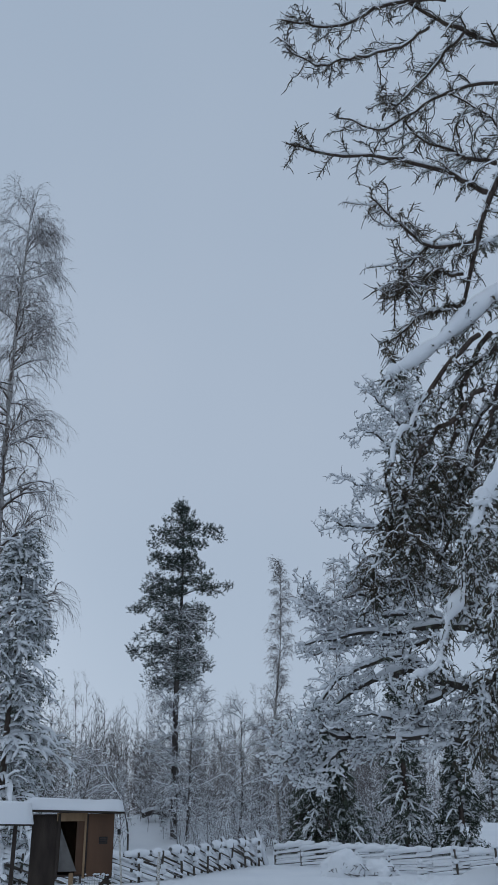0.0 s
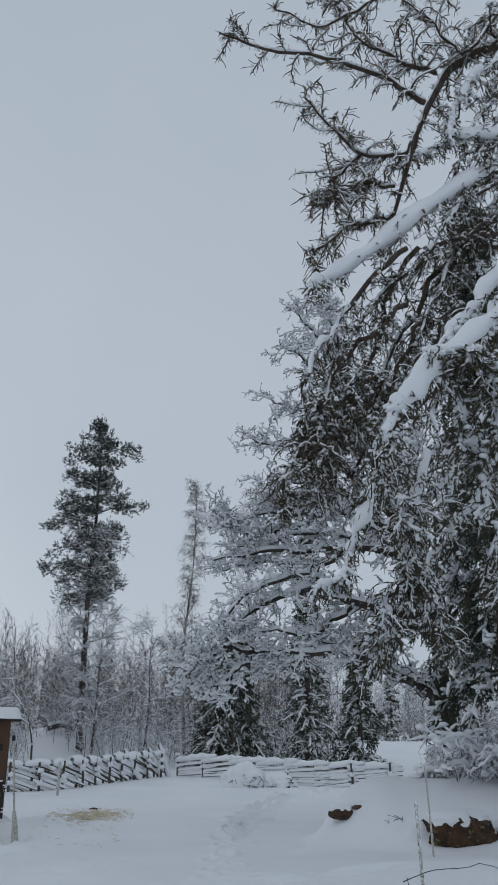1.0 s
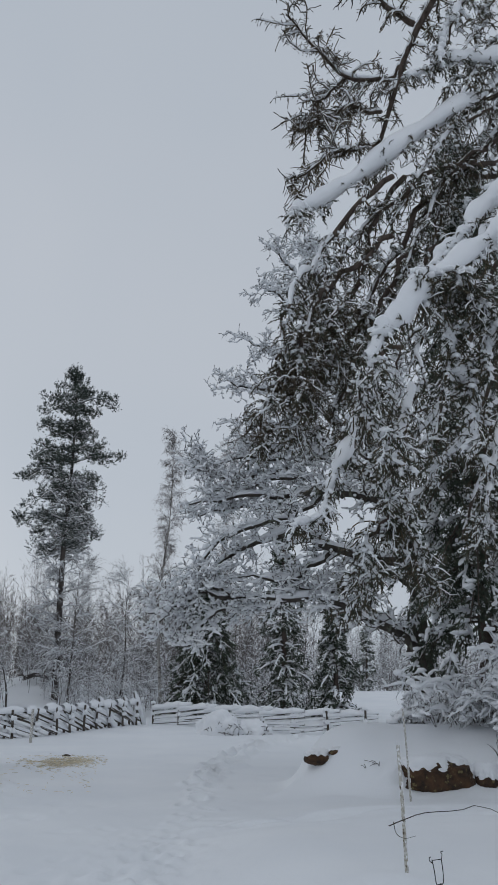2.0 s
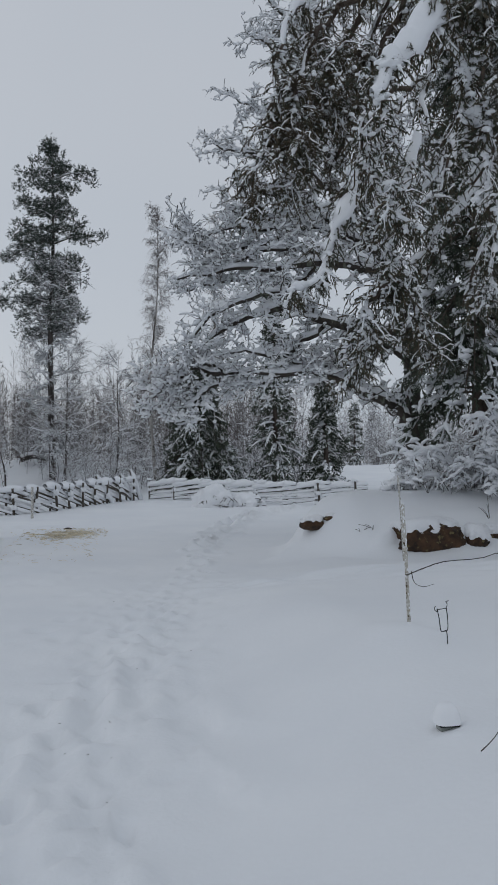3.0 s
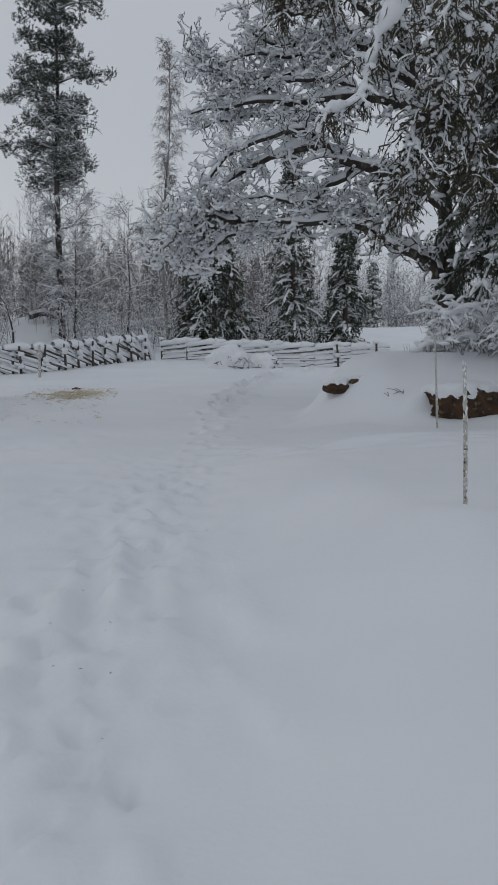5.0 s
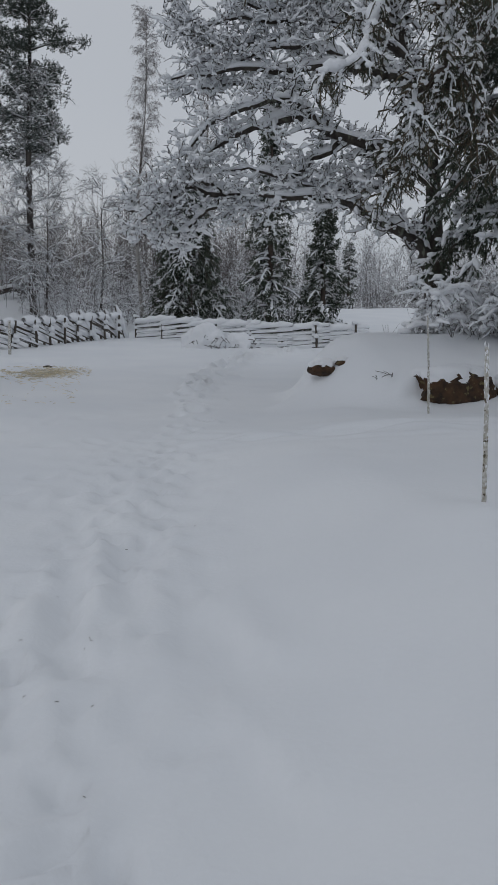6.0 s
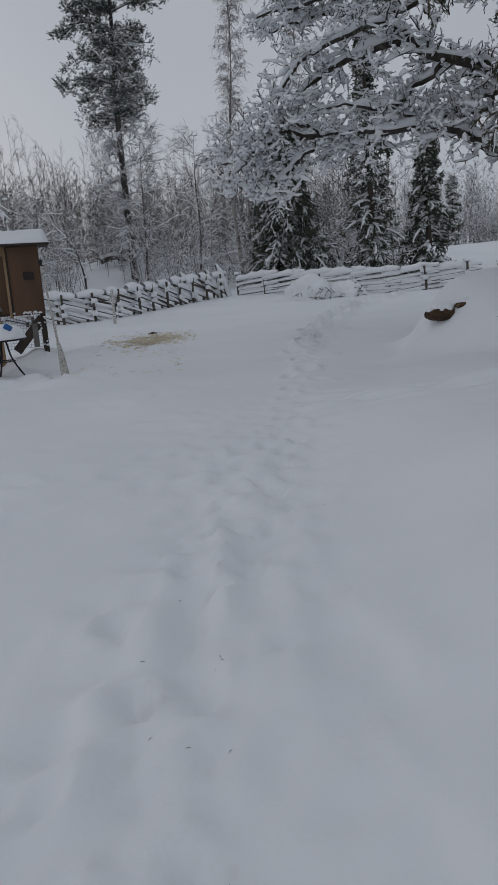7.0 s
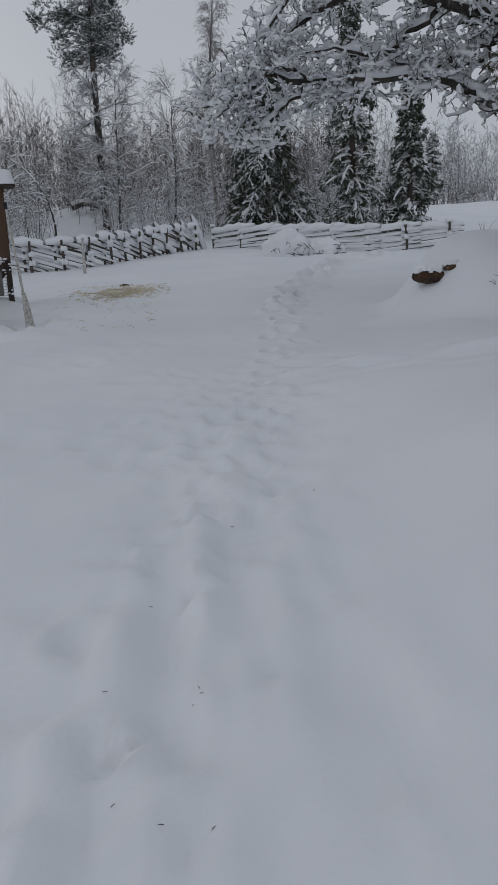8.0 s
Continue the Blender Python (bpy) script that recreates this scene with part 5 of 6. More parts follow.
def build_fences():
    rng = random.Random(4)
    posts = [pole_piece(1.22, 0.05, 100 + i, FENCE_WOOD) for i in range(4)]
    poles = [pole_piece(2.4, 0.044, 110 + i, FENCE_WOOD) for i in range(4)]
    pole_snow = [snow_piece(2.4, 0.044, 0.07, 0.022, 120 + i) for i in range(4)]
    caps = [snow_piece(0.84, 0.05, 0.14, 0.11, 130 + i) for i in range(4)]
    dabs = [snow_piece(0.15, 0.03, 0.12, 0.06, 180 + i) for i in range(4)]
    rails = [pole_piece(1.9, 0.034, 170 + i, FENCE_WOOD) for i in range(4)]
    # the slanting-pole fence
    line = smooth_line([(-11.0, 29.6, 0), (-7.0, 30.4, 0), (-3.4, 31.0, 0), (-1.2, 34.6, 0), (0.35, 37.3, 0)], 300)
    run = np.concatenate([[0], np.cumsum(np.linalg.norm(np.diff(line, axis=0), axis=1))])

    def at(d, up=0.0):
        x, y = float(np.interp(d, run, line[:, 0])), float(np.interp(d, run, line[:, 1]))
        return (x, y, low(x, y) + up)

    e = thing("pole_fence", at(run[-1] / 2), "grey slanting-pole fence with thick snow on its top", "fence")
    gap = 0.92
    for n, d in enumerate(np.arange(0.1, run[-1], gap)):
        foot = at(d, -0.35)
        for side in (-0.10, 0.15):
            a = (foot[0] + side * 0.86 + rng.uniform(-0.04, 0.04), foot[1] - side * 0.5 + rng.uniform(-0.04, 0.04), foot[2])
            top = (a[0] + rng.uniform(-0.04, 0.04), a[1], a[2] + 1.2)
            span("post", posts[n % 4], a, top, e)
            for k in range(2):
                h = rng.uniform(0.5, 1.0)
                span("snow_dab", dabs[rng.randrange(4)], (a[0] - 0.05, a[1] - 0.03, a[2] + h), (a[0] + 0.05, a[1] - 0.03, a[2] + h), e)
        span("snow_cap", caps[n % 4], at(d - 0.36, 0.79 + rng.uniform(-0.04, 0.04)), at(d + 0.36, 0.77 + rng.uniform(-0.05, 0.05)), e, "rounded cap of snow")
        for up in (0.04, 0.32, 0.60):
            d0 = d - 0.9
            a = at(d0, up + 0.46 + rng.uniform(-0.03, 0.03))
            b = at(min(d0 + 2.2, run[-1] + 0.2), up - 0.34 + rng.uniform(-0.03, 0.03))
            if d0 < 0 or d0 + 2.0 > run[-1]:
                continue
            if a[2] - at(d0)[2] > 0.86:
                a = at(d0 + 0.5, 0.8)
            i = rng.randrange(4)
            span("pole", poles[i], a, b, e)
            span("snow_strip", pole_snow[i], a, b, e)
    for a, b in (((-0.2, 36.9, 0.2), (-0.75, 36.2, 1.25)), ((0.6, 37.5, 0.25), (0.2, 37.2, 1.55)), ((-0.5, 35.6, 0.2), (-1.15, 35.0, 1.5)), ((0.3, 37.2, 0.2), (-0.25, 36.6, 1.5))):
        span("brace", pole_piece(1.35, 0.05, 160, FENCE_WOOD), a, b, e)
        span("snow_strip", snow_piece(1.35, 0.05, 0.18, 0.08, 161), a, b, e)
    # the rail fence on the other side of the opening
    line2 = smooth_line([(1.0, 37.6, 0), (3.4, 35.6, 0), (5.2, 33.8, 0), (6.8, 32.4, 0), (8.1, 32.0, 0), (9.3, 32.0, 0)], 200)
    run2 = np.concatenate([[0], np.cumsum(np.linalg.norm(np.diff(line2, axis=0), axis=1))])

    def at2(d, up=0.0):
        x, y = float(np.interp(d, run2, line2[:, 0])), float(np.interp(d, run2, line2[:, 1]))
        return (x, y, low(x, y) + up)

    e2 = thing("rail_fence", at2(run2[-1] / 2), "low rail fence of round poles, each carrying snow", "fence")
    for n, d in enumerate(np.arange(0.0, run2[-1] - 0.6, 1.32)):
        a = at2(d, -0.45)
        span("post", posts[n % 4], a, (a[0] + rng.uniform(-0.03, 0.03), a[1], a[2] + 1.2), e2)
        span("snow_dab", dabs[n % 4], (a[0] - 0.06, a[1] - 0.03, a[2] + 0.8), (a[0] + 0.06, a[1] - 0.03, a[2] + 0.8), e2)
        top = at2(d, 0.78)
        span("snow_cap", snow_piece(0.16, 0.04, 0.06, 0.03, 140 + n), (top[0] - 0.08, top[1], top[2]), (top[0] + 0.08, top[1], top[2]), e2)
    for n, d in enumerate(np.arange(0.0, run2[-1] - 1.2, 1.32)):
        for k, up in enumerate((0.06, 0.24, 0.42, 0.60)):
            tilt = rng.uniform(0.05, 0.16)
            a, b = at2(d - 0.12, up - tilt * 0.3), at2(min(d + 1.75, run2[-1] + 0.3), up + tilt)
            i = rng.randrange(4)
            span("rail", rails[i], a, b, e2)
            span("snow_strip", snow_piece(1.9, 0.034, 0.17 if k == 3 else 0.075, 0.065 if k == 3 else 0.04, 150 + n * 4 + k), a, b, e2)


build_fences()

# ---- hut ----


def build_hut():
    """A plywood animal hut on legs with a lean-to, its flat roof under a slab of snow."""
    x1, y0 = -2.80, 19.5
    g = low(x1, y0) + 0.18
    turn = radians(12)
    frame_m = Matrix.Translation((x1, y0, g)) @ Matrix.Rotation(turn, 4, "Z")
    e = thing("animal_hut", (x1, y0, g), "small brown plywood hut on legs with snow on its roof", "hut")

    def at(x, y, z, rx=0, ry=0, rz=0):
        return frame_m @ pose(x, y, z, rx, ry, rz)

    part("front_panel", rounded_box((0.52, 0.02, 1.16), at(-0.27, 0, 1.28), 0.004), PLYWOOD, e)
    part("side_panel", rounded_box((0.02, 0.9, 1.16), at(0.0, 0.46, 1.28), 0.004), PLYWOOD, e)
    part("back_panel", rounded_box((1.6, 0.02, 1.16), at(-0.82, 0.92, 1.28), 0.004), PLYWOOD, e)
    part("hut_floor", rounded_box((1.6, 0.9, 0.03), at(-0.82, 0.46, 0.72), 0.004), DARK_WOOD, e)
    part("door_post", rounded_box((0.06, 0.06, 1.2), at(-0.56, 0.0, 1.27), 0.006), RAW_WOOD, e)
    part("door_post", rounded_box((0.06, 0.06, 1.2), at(-1.1, 0.0, 1.27), 0.006), DARK_WOOD, e)
    part("lintel", rounded_box((0.62, 0.05, 0.16), at(-0.84, 0.0, 1.80), 0.006), RAW_WOOD, e)
    part("inner_panel", rounded_box((0.16, 0.02, 1.0), at(-0.66, 0.03, 1.24), 0.004), PLYWOOD, e)
    bm = bmesh.new()
    pts = [(-1.06, -0.02, 0.8), (-0.7, -0.02, 0.8), (-1.06, -0.02, 1.6)]
    front = [bm.verts.new(at(*q).translation) for q in pts]
    back = [bm.verts.new(at(q[0], 0.0, q[2]).translation) for q in pts]
    bm.faces.new(front)
    bm.faces.new(back[::-1])
    for i in range(3):
        bm.faces.new([front[i], front[(i + 1) % 3], back[(i + 1) % 3], back[i]])
    part("leaning_board", bm, GREY_PANEL, e, "grey weathered board across the opening")
    part("dark_panel", rounded_box((0.5, 0.03, 1.4), at(-1.36, 0.02, 1.15), 0.006), DARK_WOOD, e)
    part("dark_panel", rounded_box((0.03, 0.9, 1.4), at(-1.62, 0.46, 1.15), 0.006), DARK_WOOD, e)
    vent = part("vent", rounded_box((0.17, 0.02, 0.13), at(-0.2, -0.018, 1.36), 0.004), IRON, e, "dark square vent with a bolted rim")
    for i in range(3):
        part("slat", rounded_box((0.15, 0.008, 0.016), at(-0.2, -0.032, 1.325 + 0.035 * i), 0.002), DARK_WOOD, vent)
    part("edge_trim", rounded_box((0.035, 0.035, 1.16), at(-0.53, -0.015, 1.28), 0.004), DARK_WOOD, e)
    for lx, ly in ((-0.04, 0.04), (-0.04, 0.86), (-1.6, 0.86), (-0.8, 0.04)):
        part("leg", rounded_box((0.09, 0.09, 0.95), at(lx, ly, 0.3), 0.008), DARK_WOOD if lx > -0.5 else RAW_WOOD, e)
    part("brace", rounded_box((0.74, 0.03, 0.16), at(-0.3, 0.02, 0.36, 0, -48, 0), 0.006), DARK_WOOD, e)
    part("ramp_board", rounded_box((0.09, 0.62, 0.025), at(-0.2, -0.16, 0.38, 42, 0, 0), 0.004), GREY_PANEL, e)
    # wire netting under the floor
    wire = Bag()
    for i in range(15):
        a = [at(-0.75 + i * 0.05, 0.5, z).translation for z in (0.1, 0.4, 0.7)]
        tubes(wire, np.array(a)[None], np.full((1, 3), 0.003), 3)
    for i in range(13):
        a = [at(x, 0.5, 0.1 + i * 0.05).translation for x in (-0.75, -0.4, -0.05)]
        tubes(wire, np.array(a)[None], np.full((1, 3), 0.003), 3)
    place_part("wire_netting", wire.mesh("wire_netting", MESH_WIRE), e)
    roof = part("roof", rounded_box((2.0, 1.35, 0.035), at(-0.80, 0.42, 1.90, 0, 1.5, 0), 0.004), DARK_WOOD, e)
    # snow caught along the foot of the panels and on the legs
    rng = np.random.default_rng(14)
    spots = [at(x, -0.03, 0.71 + 0.03 * rng.random()).translation for x in rng.uniform(-0.55, 0.0, 16)]
    spots += [at(-0.04 + 0.05 * rng.normal(), -0.02, z).translation for z in rng.uniform(0.05, 0.65, 14)]
    dabs = Bag()
    clumps(dabs, np.array(spots), 0.022, rng, 1.6)
    place_part("snow_dabs", dabs.mesh("snow_dabs", SNOW), e, "snow clinging to the panel foot and legs", "stuff")
    # the snow slab on the roof
    n, m = 30, 22
    xs, ys = np.linspace(-1.0, 1.0, n), np.linspace(-0.69, 0.69, m)
    gx, gy = np.meshgrid(xs, ys, indexing="ij")
    edge = np.minimum(np.minimum(1.0 - np.abs(gx), 0.69 - np.abs(gy)) / 0.11, 1)
    thick = 0.22 * np.sqrt(np.clip(1 - (1 - edge) ** 2, 0, 1)) + 0.03 * bumps(gx, gy, 0.35, 4) * edge
    bulge = 1 + 0.03 * np.sin(np.clip(thick / 0.19, 0, 1) * math.pi)
    top = [at(-0.80, 0.42, 1.92, 0, 1.5, 0) @ Vector((x * b, y * b, h)) for x, y, h, b in zip(gx.ravel(), gy.ravel(), thick.ravel(), bulge.ravel())]
    i, j = np.meshgrid(np.arange(n - 1), np.arange(m - 1), indexing="ij")
    a = (i * m + j).ravel()
    place_part("roof_snow", mesh_of("roof_snow", np.array(top), np.stack([a, a + m, a + m + 1, a + 1], -1), SNOW), e, "thick rounded slab of snow")
    # the open lean-to on the far side
    part("lean_to_roof", rounded_box((2.6, 1.5, 0.03), at(-2.92, 0.1, 1.68, 0, 1, 0), 0.004), DARK_WOOD, e)
    xs, ys = np.linspace(-1.32, 1.32, n), np.linspace(-0.78, 0.78, m)
    gx, gy = np.meshgrid(xs, ys, indexing="ij")
    edge = np.minimum(np.minimum(1.32 - np.abs(gx), 0.78 - np.abs(gy)) / 0.13, 1)
    thick = 0.42 * np.sqrt(np.clip(1 - (1 - edge) ** 2, 0, 1)) + 0.05 * bumps(gx, gy, 0.4, 6) * edge
    top = [at(-2.92, 0.1, 1.695, 0, 1, 0) @ Vector((x, y, h)) for x, y, h in zip(gx.ravel(), gy.ravel(), thick.ravel())]
    place_part("lean_to_snow", mesh_of("lean_to_snow", np.array(top), np.stack([a, a + m, a + m + 1, a + 1], -1), SNOW), e, "thick rounded slab of snow")
    for lx in (-1.95, -3.2, -4.05):
        part("lean_to_post", rounded_box((0.08, 0.08, 1.9), at(lx, -0.3, 0.77), 0.008), DARK_WOOD, e)
    return frame_m


build_hut()


def build_table():
    """A round garden table in front of the hut with a heap of snow and a blue cloth end."""
    x, y = -3.25, 18.1
    g = low(x, y)
    e = thing("garden_table", (x, y, g), "black iron garden table heaped with snow before the hut", "table")
    bm = bmesh.new()
    bmesh.ops.create_cone(bm, cap_ends=True, segments=32, radius1=0.36, radius2=0.36, depth=0.025, matrix=pose(x, y, g + 0.62))
    part("tabletop", bm, IRON, e)
    for a in (20, 140, 260):
        c, s = math.cos(radians(a)), math.sin(radians(a))
        part("leg", rod([(x + 0.05 * c, y + 0.05 * s, g + 0.6), (x + 0.12 * c, y + 0.12 * s, g + 0.3), (x + 0.32 * c, y + 0.32 * s, g - 0.05)], 0.014), IRON, e)
    part("ring", rod([(x + 0.16 * math.cos(q), y + 0.16 * math.sin(q), g + 0.28) for q in np.linspace(0, 2 * math.pi, 9)], 0.009, 24), IRON, e)
    n = 18
    v, f = [(x, y, g + 0.87)], []
    for i in range(1, 9):
        q = i / 8
        for j in range(n):
            a = 2 * math.pi * j / n
            wob = 1 + 0.08 * math.sin(3 * a + 1) + 0.05 * math.sin(5 * a)
            v.append((x + 0.34 * q * wob * math.cos(a), y + 0.34 * q * wob * math.sin(a), g + 0.63 + 0.24 * math.sqrt(max(0, 1 - q**2.2))))
    tri = [(0, 1 + j, 1 + (j + 1) % n) for j in range(n)]
    quad = [(1 + i * n + j, 1 + (i + 1) * n + j, 1 + (i + 1) * n + (j + 1) % n, 1 + i * n + (j + 1) % n) for i in range(7) for j in range(n)]
    heap = thing("snow_heap", (x, y, g + 0.63), "rounded heap of snow on the garden table", "snow")
    place_part("mound", mesh_of("mound", np.array(v), [np.array(tri), np.array(quad)], SNOW), heap)
    bl = thing("blue_cloth", (x + 0.2, y - 0.2, g + 0.8), "bright blue plastic scrap sticking out of the snow", "plastic scrap")
    part("scrap", rounded_box((0.13, 0.05, 0.09), pose(x + 0.16, y - 0.2, g + 0.82, 20, 35, 30), 0.02), BLUE_PLASTIC, bl)


build_table()


def build_chair():
    """A folding garden chair, half tipped and heaped with snow."""
    x, y = -3.75, 17.3
    g = low(x, y)
    e = thing("garden_chair", (x, y, g), "snow-heaped black folding garden chair", "chair")
    for s in (-0.22, 0.22):
        part("leg", rod([(x + s, y - 0.3, g - 0.05), (x + s, y, g + 0.42), (x + s, y + 0.25, g + 0.85)], 0.016), IRON, e)
        part("leg", rod([(x + s, y + 0.28, g - 0.05), (x + s, y + 0.05, g + 0.3), (x + s, y - 0.22, g + 0.5)], 0.016), IRON, e)
    for i in range(4):
        part("seat_slat", rounded_box((0.46, 0.07, 0.02), pose(x, y - 0.18 + 0.1 * i, g + 0.47), 0.005), DARK_WOOD, e)
    for i in range(3):
        part("back_slat", rounded_box((0.46, 0.018, 0.07), pose(x, y + 0.16 + 0.045 * i, g + 0.62 + 0.1 * i, -25), 0.005), DARK_WOOD, e)
    p = np.stack([np.linspace(x - 0.26, x + 0.26, 9), np.full(9, y - 0.02), np.full(9, g + 0.48)], -1)[None]
    b = Bag()
    snow_on(b, p, np.full((1, 9), 0.03), 0.2, 0.2, np.random.default_rng(3))
    heap = thing("snow_heap", (x, y, g + 0.48), "soft heap of snow on the chair seat", "snow")
    place_part("mound", b.mesh("mound", SNOW), heap)


build_chair()


def broom():
    x, y = -2.32, 17.95
    g = low(x, y)
    e = thing("garden_broom", (x, y, g), "frosted wooden stick with a dark top standing in the snow", "stick")
    part("handle", rod([(x + 0.02, y, g - 0.1), (x - 0.06, y, g + 0.8), (x - 0.15, y, g + 1.72)], 0.022, tip=0.017), FROST_WOOD, e)
    part("knob", rod([(x - 0.15, y, g + 1.70), (x - 0.155, y, g + 1.80)], 0.03), IRON, e)
    part("bristles", rod([(x + 0.03, y, g - 0.12), (x, y, g + 0.25), (x - 0.03, y, g + 0.5)], 0.075, tip=0.03), FROST_WOOD, e)


broom()

# ---- boulders, straw and small things in the yard ----


def boulder(place, size, label, seed, turn=0, block=0.9, cover=0.45):
    """A rough stone with a ragged lid of snow that hangs over its upper edge."""
    e = thing("boulder", place, label, "boulder")
    bm = bmesh.new()
    bmesh.ops.create_icosphere(bm, subdivisions=5, radius=1.0)
    m = pose(*place, 0, 0, turn)
    for v in bm.verts:
        c = v.co.copy()
        q = 1 + 0.18 * noise.noise(c * 1.4 + Vector((seed, 0, 0))) - 0.12 * abs(noise.noise(c * 3.1 + Vector((0, seed, 0)))) + 0.05 * noise.noise(c * 7) + 0.035 * noise.noise(c * 17)
        flat = Vector([max(-block, min(block, a)) / block for a in c])
        v.co = m @ Vector((flat.x * size[0] * q, flat.y * size[1] * q, flat.z * size[2] * q))
    bm.normal_update()
    cap = bm.copy()
    bare = []
    for f in cap.faces:
        o = f.calc_center_median()
        if (o.z - place[2]) / size[2] + 0.55 * noise.noise(o * 5 + Vector((0, 0, seed))) + 0.3 * noise.noise(o * 14) < cover:
            bare.append(f)
    bmesh.ops.delete(cap, geom=bare, context="FACES")
    rim = {v for ed in cap.edges if ed.is_boundary for v in ed.verts}
    for v in cap.verts:
        v.co += Vector((0, 0, -0.004)) if v in rim else v.normal * 0.022 + Vector((0, 0, 0.028))
    part("stone", bm, ROCK, e, smooth=True)
    part("snow_patch", cap, SNOW, e, "snow lying on the stone", True)


boulder((4.95, 15.18, 0.42), (0.54, 0.34, 0.25), "rust-brown boulder showing under the edge of the snow", 3, 6, 0.8, 0.62)
boulder((3.37, 16.44, 0.575), (0.22, 0.17, 0.115), "small brown boulder peeping from the snow", 7, -10, 0.97, 0.4)
boulder((3.70, 16.38, 0.675), (0.17, 0.12, 0.055), "small brown boulder peeping from the snow", 9, 20, 0.97, 0.6)
boulder((5.78, 15.2, 0.36), (0.22, 0.3, 0.20), "rust-brown boulder showing under the edge of the snow", 12, -15, cover=0.2)
boulder((6.1, 15.3, 0.42), (0.14, 0.2, 0.13), "rust-brown boulder showing under the edge of the snow", 14, 15, cover=0.2)


def straw_patch():
    rng = np.random.default_rng(8)
    n = 1500
    x = -1.3 + np.clip(rng.normal(size=n), -2.2, 2.4) * 0.4
    y = 22.6 + rng.normal(size=n) * 0.7 + (x + 1.3) * 0.5
    extra = 150
    x = np.concatenate([x, rng.uniform(-2.6, -0.4, extra)])
    y = np.concatenate([y, rng.uniform(17.0, 23.5, extra)])
    z = snow_height(x.copy(), y.copy()) + 0.014
    a = rng.uniform(0, math.pi, len(x))
    ln = rng.uniform(0.04, 0.13, len(x))
    d = np.stack([np.cos(a) * ln, np.sin(a) * ln, rng.normal(size=len(x)) * 0.02], -1)
    c = np.stack([x, y, z], -1)
    b = Bag()
    tubes(b, np.stack([c - d / 2, c + UP * 0.006, c + d / 2], 1), np.full((len(x), 3), 0.0035), 3)
    ob = new("straw", b.mesh("straw", STRAW))
    tagged(ob, "yellow straw strewn over the trampled snow", "straw", kind="stuff")


straw_patch()


def scattered_debris():
    rng = np.random.default_rng(9)
    spots = [(0.05, 12.2), (0.12, 7.21), (0.14, 5.99), (-0.07, 7.95), (0.13, 7.16), (0.10, 7.15), (-0.18, 7.23), (0.02, 6.55), (0.15, 6.56), (-0.11, 6.68), (0.76, 9.13), (0.3, 8.8)]
    for x, y in spots:
        z = float(snow_height(np.array([x]), np.array([y]))[0])
        a = rng.uniform(0, 3.14)
        ln = rng.uniform(0.004, 0.009)
        bm = rod([(x - ln * math.cos(a), y - ln * math.sin(a), z + 0.004), (x, y, z + 0.006), (x + ln * math.cos(a), y + ln * math.sin(a), z + 0.004)], 0.0014, 5, 5, 0.0008)
        ob = part("bark_fragment", bm, DEBRIS, None, "tiny dark bark fragment lying on the snow")
        tagged(ob, category="debris", group="bark fragments on the trail")
    x, y = -1.35, 24.4
    z = float(snow_height(np.array([x]), np.array([y]))[0])
    ob = part("bark_lump", rod([(x - 0.1, y, z), (x, y, z + 0.03), (x + 0.1, y, z + 0.01)], 0.03, 8, 7, 0.02), DEBRIS, None, "dark lump of bark behind the straw")
    tagged(ob, category="debris")


scattered_debris()


def stake(base, top, radius, seed):
    e = thing("marker_stake", base, "frost-covered wooden stake standing in the snow", "stake", "stakes along the drive")
    b = Vector(base) - Vector((0, 0, 0.3))
    part("post", rod([b, Vector(base).lerp(Vector(top), 0.5), top], radius, 10, 8, radius * 0.9), FROST_WOOD, e)
    rng = np.random.default_rng(seed)
    p = np.linspace(base, top, 90)
    s = Bag()
    for q in p[3:]:
        o = unit(rng.normal(size=3) * np.array([1, 1, 0])) * radius * 0.8
        a = np.stack([q + o, q + o + UP * 0.015, q + o * 0.8 + UP * 0.03])[None]
        tubes(s, a, np.array([[0.15, 0.42, 0.1]]) * radius * rng.uniform(0.5, 1.2), 5)
    place_part("frost", s.mesh("frost", SNOW), e, "snow clinging to the wood", "stuff")


stake((2.36, 8.13, low(2.36, 8.13)), (2.32, 8.13, 1.29), 0.015, 1)
stake((-2.75, 29.0, low(-2.75, 29.0)), (-2.74, 29.0, low(-2.75, 29.0) + 0.95), 0.045, 5)
stake((4.30, 14.3, low(4.3, 14.3)), (4.22, 14.3, 1.42), 0.016, 2)


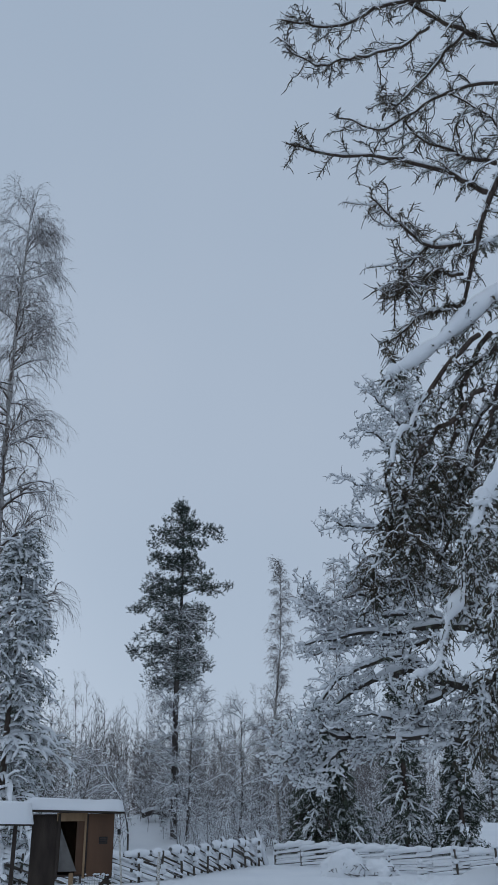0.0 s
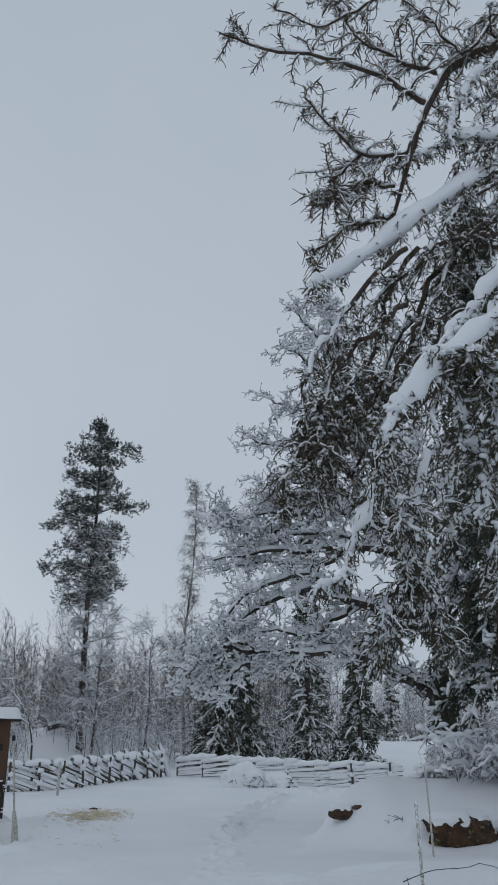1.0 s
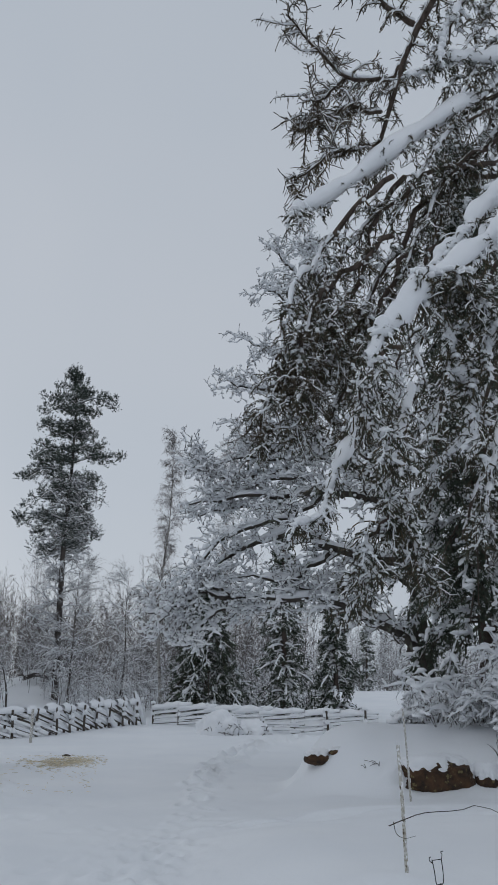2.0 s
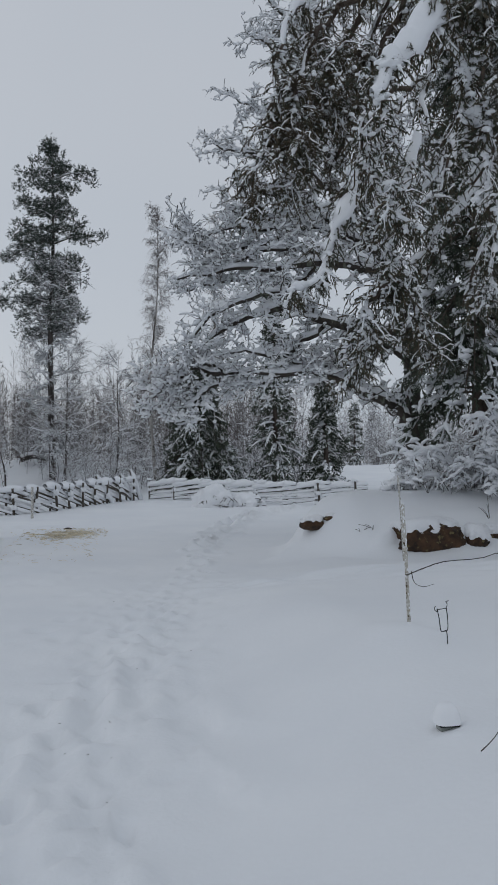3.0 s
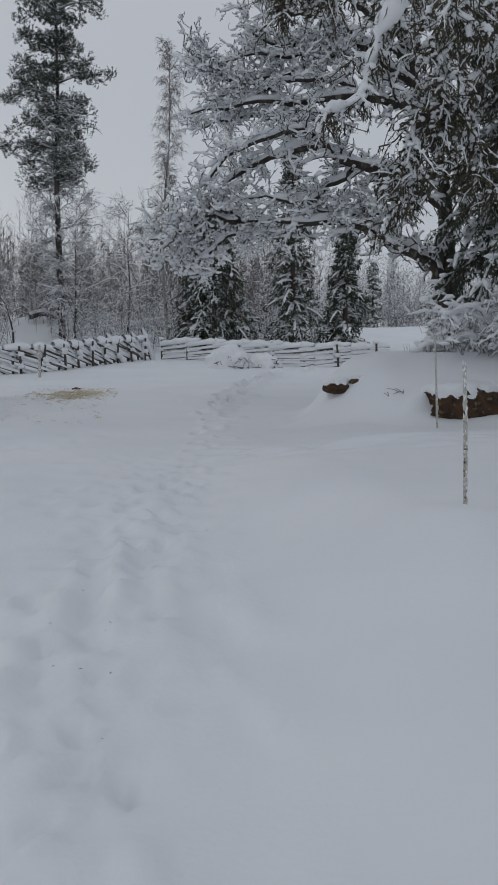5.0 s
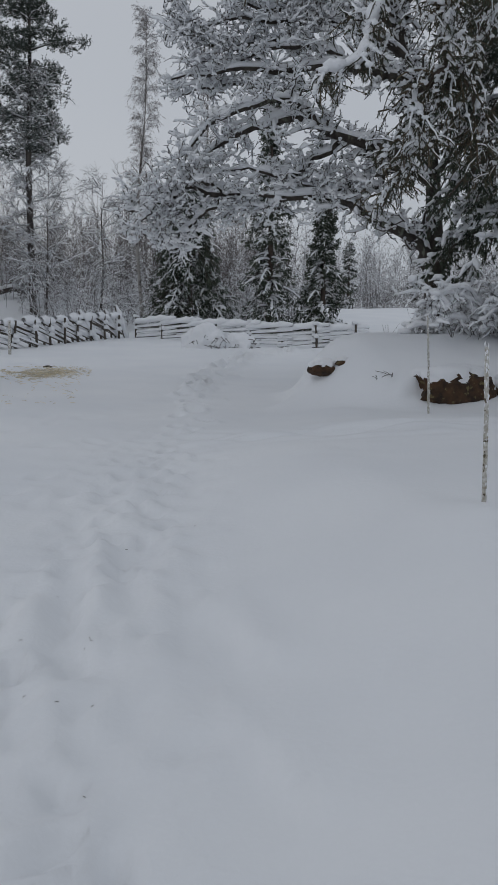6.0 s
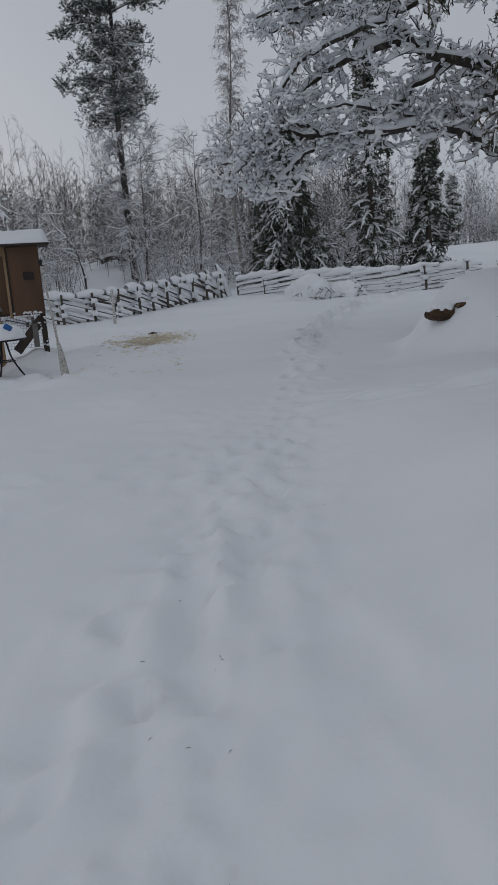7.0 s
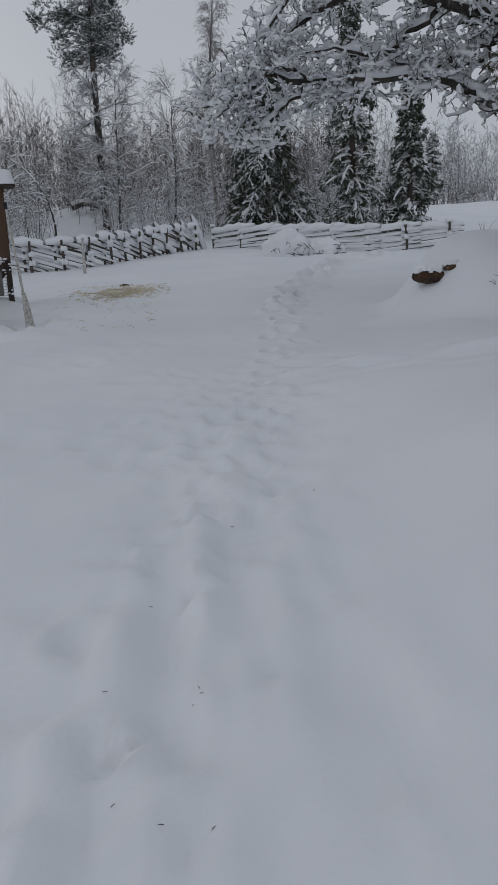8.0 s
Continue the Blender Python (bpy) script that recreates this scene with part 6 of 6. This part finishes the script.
def torch_holder():
    x, y = 2.31, 7.29
    g = low(x, y)
    e = thing("torch_holder", (x, y, g), "black wrought iron garden torch holder stuck in the snow", "torch holder")
    r = 0.0034
    part("stem", rod([(x + 0.035, y, g - 0.1), (x + 0.03, y, 0.46), (x + 0.015, y, 0.485)], r), IRON, e)
    part("prong", rod([(x + 0.01, y, 0.48), (x - 0.012, y, 0.485), (x - 0.022, y, 0.56), (x - 0.035, y, 0.63)], r), IRON, e)
    part("prong", rod([(x + 0.01, y, 0.48), (x + 0.035, y, 0.49), (x + 0.036, y, 0.56), (x + 0.028, y, 0.635)], r), IRON, e)
    part("crossbar", rod([(x - 0.035, y, 0.625), (x, y, 0.628), (x + 0.028, y, 0.632)], r * 0.8), IRON, e)
    part("scroll", rod([(x - 0.035, y, 0.61), (x - 0.05, y, 0.62), (x - 0.052, y, 0.64), (x - 0.042, y, 0.645)], r * 0.8), IRON, e)
    part("scroll", rod([(x + 0.03, y, 0.635), (x + 0.035, y, 0.66), (x + 0.025, y, 0.675), (x + 0.045, y, 0.68)], r * 0.8), IRON, e)


torch_holder()


def lantern():
    x, y = 1.785, 5.82
    g = low(x, y) - 0.065
    e = thing("garden_lantern", (x, y, g), "glass garden lantern almost buried under a cap of snow", "lantern")
    part("glass_body", rounded_box((0.085, 0.085, 0.12), pose(x, y, g + 0.02), 0.01), GLASS, e)
    part("lid", rounded_box((0.10, 0.10, 0.010), pose(x, y, g + 0.083), 0.003), IRON, e)
    n, m = 14, 20
    v, f = [(x, y, g + 0.188)], []
    for i in range(1, n + 1):
        q = i / n
        for j in range(m):
            a = 2 * math.pi * j / m
            sq = 1 / max(abs(math.cos(a)), abs(math.sin(a))) ** 0.55
            v.append((x + 0.064 * q * sq * math.cos(a), y + 0.064 * q * sq * math.sin(a), g + 0.088 + 0.10 * (1 - q**3) ** 0.6))
    tri = [(0, 1 + j, 1 + (j + 1) % m) for j in range(m)]
    quad = [(1 + i * m + j, 1 + (i + 1) * m + j, 1 + (i + 1) * m + (j + 1) % m, 1 + i * m + (j + 1) % m) for i in range(n - 1) for j in range(m)]
    place_part("snow_cap", mesh_of("snow_cap", np.array(v), [np.array(tri), np.array(quad)], SNOW), e, "rounded cap of snow")


lantern()


def bare_twig(points, radius, label, spur=None):
    e = thing("fallen_branch", points[0], label, "branch")
    if spur:
        part("spur", rod(spur, radius * 0.7, 10, 5, radius * 0.35), TWIG, e, smooth=True)
    part("stem", rod(points, radius, 16, 6, radius * 0.4), TWIG, e, smooth=True)


bare_twig([(1.480, 5.460, 1.100), (1.550, 5.440, 1.130), (1.640, 5.420, 1.160), (1.790, 5.400, 1.170), (1.940, 5.380, 1.180), (2.25, 5.3, 0.95), (2.45, 5.2, 0.3)], 0.0028, "thin bare branch arching over the snow bank", [(1.500, 5.450, 1.120), (1.510, 5.440, 1.070), (1.550, 5.440, 1.050), (1.600, 5.440, 1.060)])
bare_twig([(1.70, 5.19, 0.40), (1.81, 5.32, 0.405), (1.95, 5.45, 0.46), (2.1, 5.55, 0.42), (2.2, 5.6, 0.2)], 0.0026, "thin bare twig sticking out of the snow bank")


def mound_twigs():
    rng = np.random.default_rng(77)
    for x, y in ((5.6, 16.9), (6.2, 15.6), (3.95, 15.5), (4.15, 15.45), (9.6, 33.0), (10.0, 34.2), (10.6, 33.4)):
        z = low(x, y)
        e = thing("dead_stalk", (x, y, z), "dry plant stalk sticking out of the snow", "plant stalk", "dry stalks")
        for _ in range(4):
            d = rng.normal(size=2) * 0.12
            h = rng.uniform(0.15, 0.4) * (2 if y > 30 else 0.2 if x < 4.5 else 1)
            part("stem", rod([(x, y, z - 0.05), (x + d[0] * 0.4, y + d[1] * 0.4, z + h * 0.5), (x + d[0], y + d[1], z + h)], 0.005, 6, 5, 0.003), TWIG, e)


mound_twigs()
